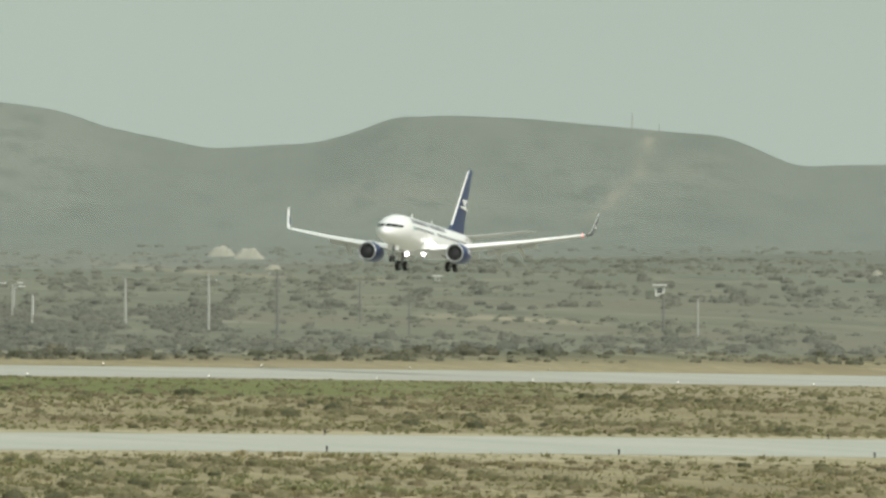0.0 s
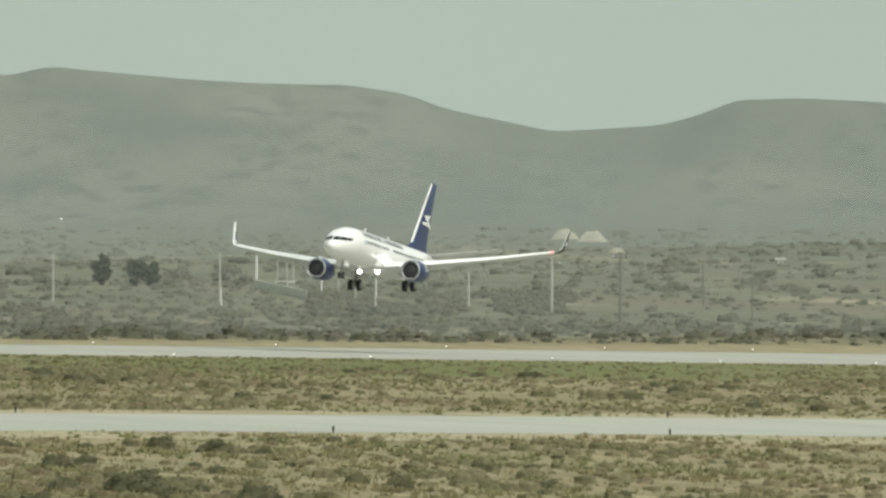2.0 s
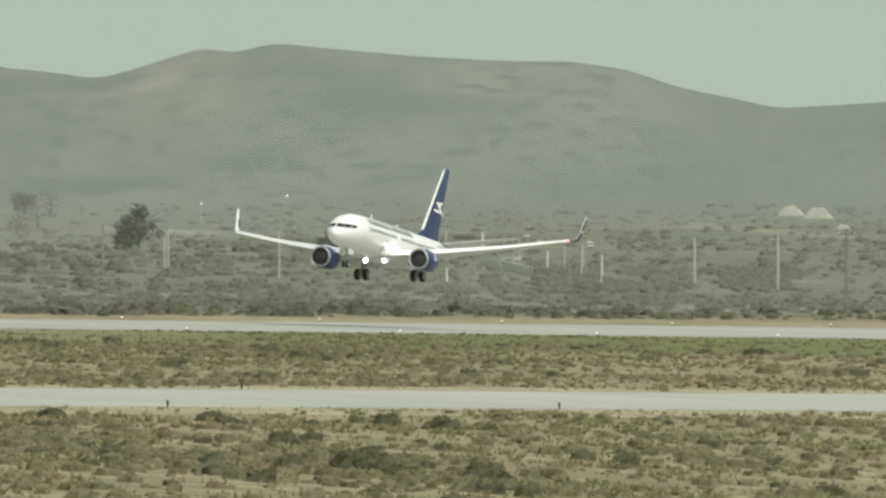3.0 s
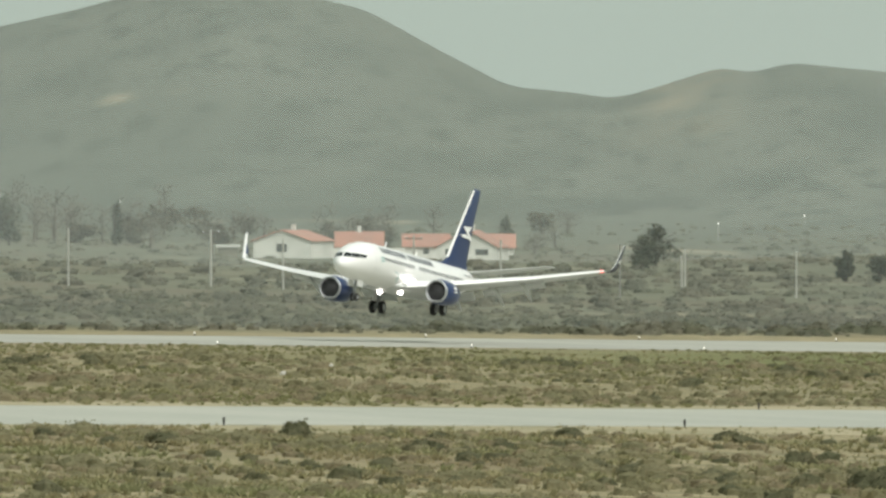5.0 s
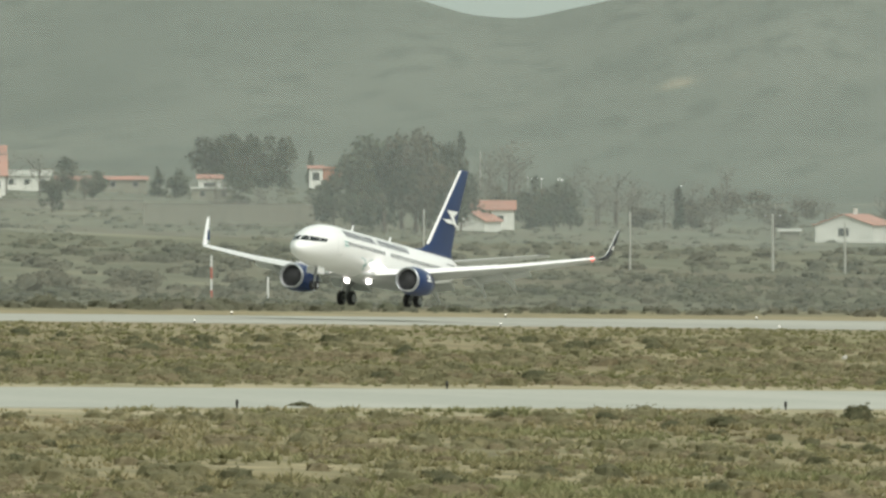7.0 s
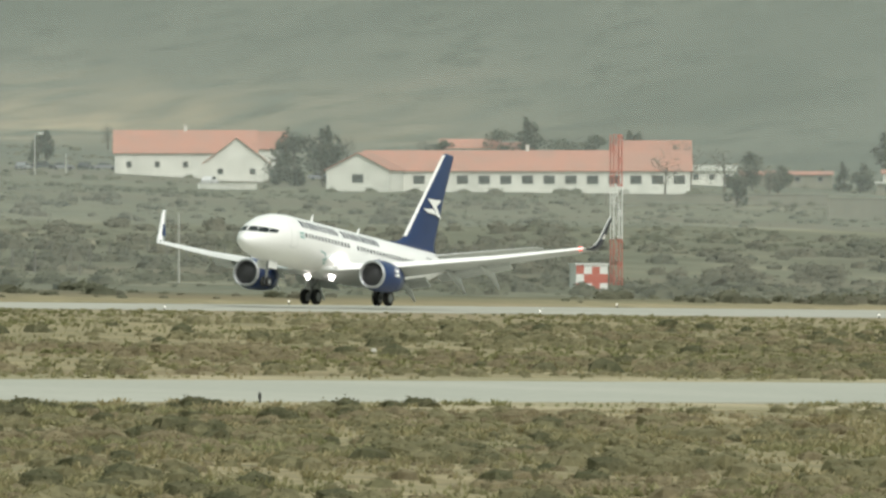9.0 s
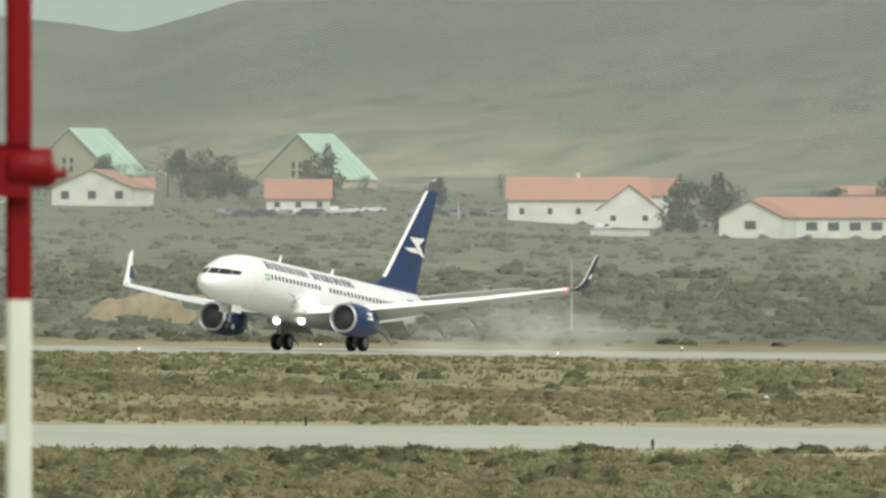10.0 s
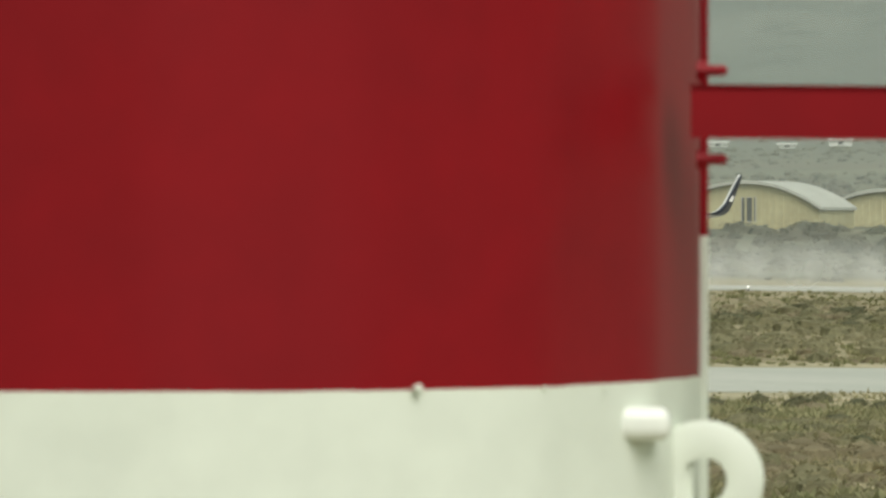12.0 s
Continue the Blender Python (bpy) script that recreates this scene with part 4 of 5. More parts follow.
def edge_light(s, p):
    x, y = along(s, p)
    z = float(land(x, y))
    root = empty("runway_light", pose(x, y, z), "small white elevated runway edge light", "light", "runway edge lights")
    bm = bmesh.new()
    tube(bm, (0, 0, -0.05), (0, 0, 0.2), 0.04, 8)
    part("stem", bm, M["marker"], root)
    bm = bmesh.new()
    loft(bm, [circle((0, 0, h), r, 10, "z") for h, r in ((0.19, 0.05), (0.29, 0.055), (0.33, 0.02))])
    part("lens", bm, M["runway_lamp"], root, "lit white lens", True)
    return root


STEP = 55.9
for i in range(-6, 10):
    marker(436.6 + i * 55.67, TAXI - 0.8)
    if i % 2 == 0:
        marker(455 + i * STEP, TAXI + TAXI_W + 1.0)
for i in range(-5, 13):
    edge_light(926.8 + i * STEP, RWY - 1.5)
    edge_light(926.8 + i * STEP, RWY + RWY_W + 1.5)
# small pale stones and boxes in the grass
for bear, p, w in ((5480, 330, 0.35), (4250, 300, 0.35), (2205, 318, 0.4), (4700, 300, 0.3), (5916, 305, 0.45), (2120, 345, 0.3), (2960, 318, 0.4)):
    d = p / math.sin(PSI + bear / TICK)
    x, y = where(bear, d)
    bm = bmesh.new()
    bmesh.ops.create_icosphere(bm, subdivisions=2, radius=w / 2)
    for v in bm.verts:
        v.co *= 1 + 0.3 * noise.noise(v.co * 4 + Vector((bear, 0, 0)))
        v.co.z *= 0.8
    ob = part("stone", bm, M["pale_stone"])
    ob.location = (x, y, float(land(x, y)) + w * 0.2)
    tagged(ob, "small pale stone lying in the grass", "stone", "pale stones")


# ---- the settlement beyond the runway ----
def on_plain(bear, drop, turn=0.0):
    x, y, z, d = spot(bear, drop)
    return pose(x, y, z, 0, 0, math.degrees(bear / TICK) + turn), d / TICK


def opening(parent, name, x, y, z, w, h, side=False, label=""):
    """A window or door: recessed dark pane in a thin frame, on a front or a right-hand wall."""
    bm = bmesh.new()
    if side:
        box(bm, x - 0.05, x + 0.05, y - w / 2 - 0.08, y + w / 2 + 0.08, z - 0.08, z + h + 0.08)
    else:
        box(bm, x - w / 2 - 0.08, x + w / 2 + 0.08, y - 0.05, y + 0.05, z - 0.08, z + h + 0.08)
    ob = part(name, bm, M["frame_paint"], parent, label)
    bm = bmesh.new()
    if side:
        box(bm, x - 0.03, x + 0.07, y - w / 2, y + w / 2, z, z + h)
    else:
        box(bm, x - w / 2, x + w / 2, y - 0.07, y + 0.03, z, z + h)
    part("pane" if name == "window" else "leaf", bm, M["house_glass"], ob)
    return ob


def house(left, right, base, eave, ridge, gable=True, deep=12.0, turn=0.0, wall="plaster", roof="tile", label="white plastered house with a red tiled roof", windows=2, door=False, lights=None, chimney=False, reach=0.4, win=(0.9, 0.9)):
    """left, right: bearings of its front; base, eave, ridge: drops. gable: the gable faces the field."""
    m, k = on_plain((left + right) / 2, base, turn)
    w, hw, hr = (left - right) * k, (base - eave) * k, (base - ridge) * k
    root = empty("house", m, label, "house", "houses beyond the runway")
    bm = bmesh.new()
    box(bm, -w / 2, w / 2, 0, deep, -1.0, hw)
    if gable:
        v = [bm.verts.new(p) for p in ((-w / 2, 0, hw), (w / 2, 0, hw), (0, 0, hr), (-w / 2, deep, hw), (w / 2, deep, hw), (0, deep, hr))]
        for f in ((0, 1, 2), (5, 4, 3), (0, 2, 5, 3), (1, 4, 5, 2)):
            bm.faces.new([v[i] for i in f])
    else:
        v = [bm.verts.new(p) for p in ((-w / 2, 0, hw), (-w / 2, deep, hw), (-w / 2, deep / 2, hr), (w / 2, 0, hw), (w / 2, deep, hw), (w / 2, deep / 2, hr))]
        for f in ((0, 1, 2), (5, 4, 3), (0, 2, 5, 3), (1, 4, 5, 2)):
            bm.faces.new([v[i] for i in f])
    part("wall", bm, M[wall], root)
    bm = bmesh.new()
    t = 0.16
    if gable:
        sl = (hr - hw) / (w / 2)
        for sgn in (-1, 1):
            e = w / 2 + reach
            loft(bm, [[(sgn * e, y, hw - sl * reach + 0.02), (0, y, hr + 0.02), (0, y, hr + t + 0.02), (sgn * e, y, hw - sl * reach + t + 0.02)] for y in (-reach, deep + reach)])
    else:
        sl = (hr - hw) / (deep / 2)
        for y0, sgn in ((0, -1), (deep, 1)):
            e = y0 + sgn * reach
            loft(bm, [[(x, e, hw - sl * reach + 0.02), (x, deep / 2, hr + 0.02), (x, deep / 2, hr + t + 0.02), (x, e, hw - sl * reach + t + 0.02)] for x in (-w / 2 - reach, w / 2 + reach)])
    part("roof", bm, M[roof], root)
    for i in range(windows):
        x = -w / 2 + w * (i + 0.5) / windows
        opening(root, "window", x, 0, hw * 0.40, min(win[0], w / windows * 0.5), min(win[1], hw * 0.42))
    if door:
        opening(root, "door", w * 0.18, 0, 0.05, 1.0, min(2.0, hw * 0.8), label="dark door")
    if chimney:
        bm = bmesh.new()
        box(bm, -0.3, 0.3, deep / 2 - 0.3, deep / 2 + 0.3, hr - 0.4, hr + 0.9)
        box(bm, -0.38, 0.38, deep / 2 - 0.38, deep / 2 + 0.38, hr + 0.9, hr + 1.05)
        part("chimney", bm, M[wall], root)
    return root


M.update(
    plaster=mat("white plaster", (0.80, 0.80, 0.73), 0.9, var=0.08, scale=0.3, fine=3, second=(0.64, 0.64, 0.58)),
    cream_wall=mat("cream plaster", (0.50, 0.46, 0.34), 0.9, var=0.08, scale=0.3, fine=3),
    grey_wall=mat("grey rendered wall", (0.26, 0.25, 0.19), 0.9, var=0.12, scale=0.2, fine=2),
    pale_render=mat("pale rendered concrete", (0.50, 0.50, 0.42), 0.9, var=0.12, scale=0.2, fine=2, second=(0.42, 0.42, 0.35)),
    brick=mat("orange brickwork", (0.42, 0.19, 0.12), 0.9, var=0.15, scale=0.4, fine=5),
    tile=mat("faded red roof tiles", (0.44, 0.215, 0.155), 0.85, var=0.12, scale=0.25, fine=4, second=(0.37, 0.205, 0.155), objvar=0.12),
    green_roof=mat("pale green sheet roofing", (0.34, 0.48, 0.39), 0.6, var=0.06, scale=0.3, fine=2, second=(0.42, 0.53, 0.45)),
    frame_paint=mat("grey window frame paint", (0.4, 0.4, 0.36), 0.6, var=0.1),
    house_glass=mat("dim window glass", (0.07, 0.075, 0.07), 0.15, var=0.1),
    leaf=mat("dusty dark tree leaves", (0.085, 0.10, 0.066), 0.95, var=0.2, scale=0.5, fine=3, second=(0.125, 0.125, 0.085), island=0.15, thin=0.35, shine=0.1, objvar=0.25),
    leaf_brown=mat("russet brown tree leaves", (0.15, 0.13, 0.09), 0.95, var=0.2, scale=0.5, fine=3, second=(0.12, 0.115, 0.08), island=0.15, thin=0.35, shine=0.1, objvar=0.2),
    leaf_bare=mat("thin brown twigs", (0.19, 0.18, 0.14), 0.95, var=0.2, scale=0.5, fine=3, island=0.3),
    bark=mat("grey brown bark", (0.12, 0.10, 0.075), 0.95, var=0.2),
    pole=mat("weathered grey pole", (0.42, 0.42, 0.37), 0.9, var=0.12),
    pole_dark=mat("dark tarred pole", (0.17, 0.165, 0.14), 0.9, var=0.12),
    pole_white=mat("white painted pole", (0.78, 0.78, 0.74), 0.6, var=0.05),
    orange=mat("orange red mast paint", (0.5, 0.12, 0.08), 0.5, var=0.08),
    hangar=mat("yellowed hangar cladding", (0.46, 0.42, 0.24), 0.7, var=0.1, scale=0.4, fine=3, second=(0.40, 0.36, 0.20)),
    hangar_roof=mat("pale hangar roofing", (0.44, 0.44, 0.38), 0.6, var=0.1, scale=0.3, fine=2),
    earth=mat("bare tan earth", (0.33, 0.255, 0.155), 0.95, var=0.2, scale=0.3, fine=1.5, second=(0.22, 0.18, 0.11)),
    pale_earth=mat("pale quarry spoil", (0.38, 0.36, 0.28), 0.95, var=0.12, scale=0.1, fine=1, second=(0.28, 0.27, 0.2)),
    car_white=mat("white car paint", (0.7, 0.7, 0.7), 0.3, var=0.03),
    car_grey=mat("grey car paint", (0.22, 0.23, 0.24), 0.3, var=0.05),
    car_dark=mat("dark car paint", (0.05, 0.055, 0.06), 0.3, var=0.05),
)

# farm-like row of houses
house(2259, 2156, 54, 22, 4, True, 16, -14, windows=1, chimney=True, win=(1.6, 2.4))
house(2110, 2030, 50, 32, 7, False, 9, 0, windows=0, chimney=True)
house(1991, 1913, 53, 32, 11, False, 9, 0, windows=1)
house(1934, 1826, 56, 33, 4, True, 14, -8, windows=2, chimney=True, win=(2.0, 2.3))
house(1865, 1797, 53, 34, 11, False, 10, 0, windows=1, label="white outbuilding with a red tiled roof and porch")
house(2320, 2285, 50, 34, 30, False, 6, 0, windows=0, wall="grey_wall", roof="hangar_roof", label="small grey shed with a pale roof")
# among the tall trees
house(2886, 2790, 29, -5, -20, False, 8, 0, windows=2, label="white house with a long red roof among trees")
house(2895, 2842, 31, 14, -1, True, 8, -20, windows=0)
house(3131, 3092, -44, -78, -80, False, 6, 0, wall="brick", roof="brick", windows=0, label="orange brick house with a flat roof")
house(3153, 3129, -44, -78, -82, False, 6, 0, windows=1, label="white house end with one window", win=(1.4, 1.6))
house(3349, 3308, -24, -60, -66, False, 7, 0, windows=1, label="white house with one wide window", win=(3.0, 1.5))
house(3360, 3285, -20, -42, -44, False, 4, 0, wall="grey_wall", roof="hangar_roof", windows=2, label="low grey outhouse with a flat roof")
house(3816, 3690, -80, -98, -118, False, 8, 0, wall="grey_wall", windows=2, label="house with a broad orange red roof")
house(3750, 3610, -40, -65, -74, False, 8, 0, windows=5, roof="hangar_roof", label="long white shed with small windows")
house(3600, 3440, -38, -58, -63, False, 6, 0, windows=4, roof="tile", wall="grey_wall", label="low grey terrace with small windows")
# big white house
house(4708, 4458, -54, -98, -136, False, 12, 0, windows=5, chimney=True, label="large white house with a broad red tiled roof", win=(0.8, 1.0))
house(4550, 4436, -46, -80, -123, True, 9, 0, windows=2, label="white gabled front of a red roofed house")
house(4480, 4405, -54, -105, -134, False, 9, 0, windows=1)
# long barrack
house(4335, 4222, -30, -67, -96, True, 12, -12, windows=1, label="white gable end of a long red roofed barrack", win=(1.8, 1.3))
house(4266, 3690, -27, -66, -100, False, 12, 0, windows=15, chimney=True, label="long low white barrack with a red tiled roof", win=(2.0, 1.3))
house(4131, 4030, -95, -115, -130, False, 9, 0, windows=0)
house(4030, 3968, -92, -105, -122, False, 9, 0, windows=0)
house(3830, 3760, -92, -105, -120, False, 8, 0, windows=0)
# by the churches
house(5517, 5370, -86, -118, -150, True, 14, -14, windows=3, label="white gabled house with a red roof and three windows", win=(1.4, 1.6))
house(5375, 5335, -88, -115, -135, False, 8, 0, windows=1)
house(5135, 5022, -73, -100, -132, False, 9, 0, windows=3, label="small white house with a steep red roof")
house(5085, 5040, -95, -120, -152, True, 8, 0, windows=0, wall="brick", label="red upper gable over a small house")
# far white sheds behind the hangars
for a, b, v, h in ((6045, 6005, -93, 10), (6135, 6105, -90, 5), (5660, 5560, -92, 7), (5790, 5740, -88, 6), (6260, 6225, -92, 6)):
    house(a, b, v, v - h, v - h - 3, False, 5, 0, windows=1, roof="hangar_roof", label="far small white shed")


def chapel(peak, base, size, label):
    """A steep chapel: cream gable turned to the left, green roof falling nearly to the ground."""
    m, k = on_plain(peak, base, -38)
    w, h, deep = 218 * k * size, 100 * k * size, 108 * k * size
    root = empty("chapel", m, label, "chapel", "chapels")
    bm = bmesh.new()
    v = [bm.verts.new(p) for p in ((-w / 2, 0, -1), (w / 2, 0, -1), (w / 2, 0, h * 0.12), (0, 0, h), (-w / 2, 0, h * 0.12))]
    u = [bm.verts.new((p.co.x, deep, p.co.z)) for p in v]
    bm.faces.new(v[::-1])
    bm.faces.new(u)
    for i in range(5):
        j = (i + 1) % 5
        bm.faces.new((v[i], v[j], u[j], u[i]))
    part("wall", bm, M["cream_wall"], root)
    for sgn in (-1, 1):
        bm = bmesh.new()
        loft(bm, [[(sgn * (w / 2 + 0.4), y, h * 0.10), (0, y, h + 0.05), (0, y, h + 0.3), (sgn * (w / 2 + 0.4), y, h * 0.10 + 0.25)] for y in (-0.5, deep + 0.5)])
        roof = part("roof", bm, M["green_roof"], root, "pale green sheet roof")
        for i in range(1, 5):
            bm = bmesh.new()
            y = deep * i / 5
            loft(bm, [[(sgn * (w / 2 + 0.4), y + o, h * 0.10 + 0.25), (0, y + o, h + 0.3), (0, y + o, h + 0.4), (sgn * (w / 2 + 0.4), y + o, h * 0.10 + 0.35)] for o in (-0.08, 0.08)])
            part("seam", bm, M["green_roof"], roof)
    for x in (-0.06, 0.02):
        for z in (0.18, 0.34):
            opening(root, "window", x * w, 0, z * h, 0.9, 1.3)
    return root


chapel(5078, -122, 0.9, "cream chapel with a steep pale green roof")
chapel(5483, -130, 0.92, "cream chapel with a steep green sheet roof")


def long_wall(left, right, base, top, material, label, name="garden_wall", fall=0.0):
    a, b = spot(left, base), spot(right, base + fall)
    h = (base - top) * (a[3] + b[3]) / 2 / TICK
    bm = bmesh.new()
    v0, v1 = Vector(a[:3]), Vector(b[:3])
    n = Vector((-(v1 - v0).y, (v1 - v0).x, 0)).normalized() * 0.12
    ring = [[p + n - Vector((0, 0, 1)), p - n - Vector((0, 0, 1)), p - n + Vector((0, 0, h)), p + n + Vector((0, 0, h))] for p in (v0, v1)]
    loft(bm, ring)
    c = [[p + n * 1.5 + Vector((0, 0, h)), p - n * 1.5 + Vector((0, 0, h)), p - n * 1.5 + Vector((0, 0, h + 0.1)), p + n * 1.5 + Vector((0, 0, h + 0.1))] for p in (v0, v1)]
    ob = tagged(part(name, bm, material), label, "wall")
    bm = bmesh.new()
    loft(bm, c)
    part("coping", bm, material, ob)
    return ob


long_wall(2156, 1990, 53, 36, M["plaster"], "low white wall joining the houses")
long_wall(3446, 3128, 22, -14, M["grey_wall"], "long grey olive wall before the houses")
long_wall(3840, 3446, -4, -22, M["grey_wall"], "long grey wall beside the road")
long_wall(4458, 4560, -34, -42, M["plaster"], "low white yard wall")
long_wall(942, 850, 99, 85, M["pale_render"], "pale concrete retaining wall along a ramp", "ramp_wall", 20)
long_wall(905, 852, 90, 87, M["pale_render"], "thin pale concrete kerb wall behind the ramp", "kerb_wall")


def hangar(left, right, base, apex, door, label):
    """Barrel roof on low walls; the front arch faces the field, the roof runs back to the right."""
    m, k = on_plain((left + right) / 2, base, -9)
    w, h = (left - right) * k * 1.06, (base - apex) * k
    root = empty("hangar", m, label, "hangar", "hangars")
    hw, deep, n = h * 0.42, 22.0, 18
    arc = [(w / 2 * (1 - 2 * i / n), hw + (h - hw) * (1 - abs(1 - 2 * i / n) ** 2.1)) for i in range(n + 1)]
    bm = bmesh.new()
    f = [bm.verts.new((x, 0, z)) for x, z in arc] + [bm.verts.new((-w / 2, 0, -1)), bm.verts.new((w / 2, 0, -1))]
    g = [bm.verts.new((v.co.x, deep, v.co.z)) for v in f]
    bm.faces.new(f)
    bm.faces.new(g[::-1])
    for i in range(len(f)):
        j = (i + 1) % len(f)
        bm.faces.new((f[i], g[i], g[j], f[j]))
    part("wall", bm, M["hangar"], root, "yellowed cladding")
    bm = bmesh.new()
    o = [(x * 1.03, z + 0.05) for x, z in arc]
    q = [(x * 1.03, z + 0.35) for x, z in arc]
    for a, b, c, d in zip(o, o[1:], q, q[1:]):
        loft(bm, [[(a[0], y, a[1]), (b[0], y, b[1]), (d[0], y, d[1]), (c[0], y, c[1])] for y in (-0.6, deep + 0.4)])
    part("roof", bm, M["hangar_roof"], root, "pale curved sheet roof")
    for i in range(-9, 10):
        x = i * w / 20
        top = hw + (h - hw) * (1 - abs(2 * x / w) ** 2.1) - 0.15
        bm = bmesh.new()
        box(bm, x - 0.09, x + 0.09, -0.1, 0.02, 0, top)
        part("rib", bm, M["hangar"], root)
    if door:
        opening(root, "door", -w * 0.1 + door * w, 0, h * 0.2, w * 0.09, h * 0.5, label="dark tall opening")
    return root


hangar(6318, 6068, 55, -26, 0.12, "arched hangar with yellowed cladding and a dark opening")
hangar(6052, 5830, 48, -12, 0, "arched hangar with yellowed cladding and a pale roof")
hangar(6585, 6345, 60, -30, 0, "arched hangar with yellowed cladding beside another")


# ---- trees ----
def tree(bear, base, tall, wide, kind="round", seed=1):
    m, k = on_plain(bear, base)
    h, w = tall * k, wide * k
    r = np.random.default_rng(seed)
    lab = {"round": "dusty dark broad tree behind the airfield", "poplar": "tall narrow dark tree among the houses", "bare": "thin brown half-bare tree by the houses", "brown": "russet brown broad tree among the houses"}[kind]
    root = empty("tree", m, lab, "tree", "trees of the settlement")
    bm = bmesh.new()
    top = h * 0.75
    lean = r.normal() * 0.03 * h
    loft(bm, [circle((lean * u, 0, -0.3 + top * u), (0.05 + 0.16 * (1 - u)) * max(1, h / 9), 7, "z") for u in (0, 0.12, 0.4, 0.7, 1.0)])
    tips = []
    for i in range(7):
        u = 0.3 + 0.6 * i / 7
        t = r.uniform(0, 2 * math.pi)
        e = (lean * u + 0.4 * w * math.cos(t), 0.4 * w * math.sin(t), top * u + 0.22 * h * r.uniform(0.5, 1.1))
        tube(bm, (lean * u, 0, top * u - 0.3), e, 0.06 * max(1, h / 9), 5)
        tips.append(e)
    part("trunk", bm, M["bark"], root)
    n = {"round": 1100, "poplar": 800, "bare": 420, "brown": 800}[kind]
    lobes = []
    for i in range(14):
        u = r.uniform(0.12 if kind != "bare" else 0.3, 0.95)
        spread = {"round": math.sin(math.pi * min(1, u * 0.95)) ** 0.6, "poplar": (1.05 - u) ** 0.6, "bare": 0.9, "brown": math.sin(math.pi * min(1, u * 0.95)) ** 0.6}[kind]
        t = r.uniform(0, 2 * math.pi)
        o = r.uniform(0.1, 0.38) * w * spread
        lobes.append((o * math.cos(t), o * math.sin(t), u * h * 0.9, 0.28 * w * spread * r.uniform(0.7, 1.2), 0.15 * h * r.uniform(0.8, 1.2)))
    verts = []
    for i in range(n):
        cx, cy, cz, rw, rh = lobes[i % 14]
        d = r.normal(size=3)
        d /= np.linalg.norm(d)
        q = r.uniform(0.5, 1.05)
        c = np.array((cx, cy, cz)) + d * np.array((rw, rw, rh)) * q
        a, b = r.normal(size=3), r.normal(size=3)
        a /= np.linalg.norm(a)
        b = np.cross(a, b)
        b /= np.linalg.norm(b)
        s = (0.36 if kind != "bare" else 0.2) * max(0.7, h / 11) * r.uniform(0.6, 1.3)
        verts += [c - a * s, c + b * s * 0.7, c + a * s, c - b * s * 0.7]
    me = bpy.data.meshes.new("crown")
    me.from_pydata([tuple(v) for v in verts], [], [tuple(range(i, i + 4)) for i in range(0, len(verts), 4)])
    me.materials.append(M[{"bare": "leaf_bare", "brown": "leaf_brown"}.get(kind, "leaf")])
    ob = new("crown", me)
    ob.parent = root
    return root


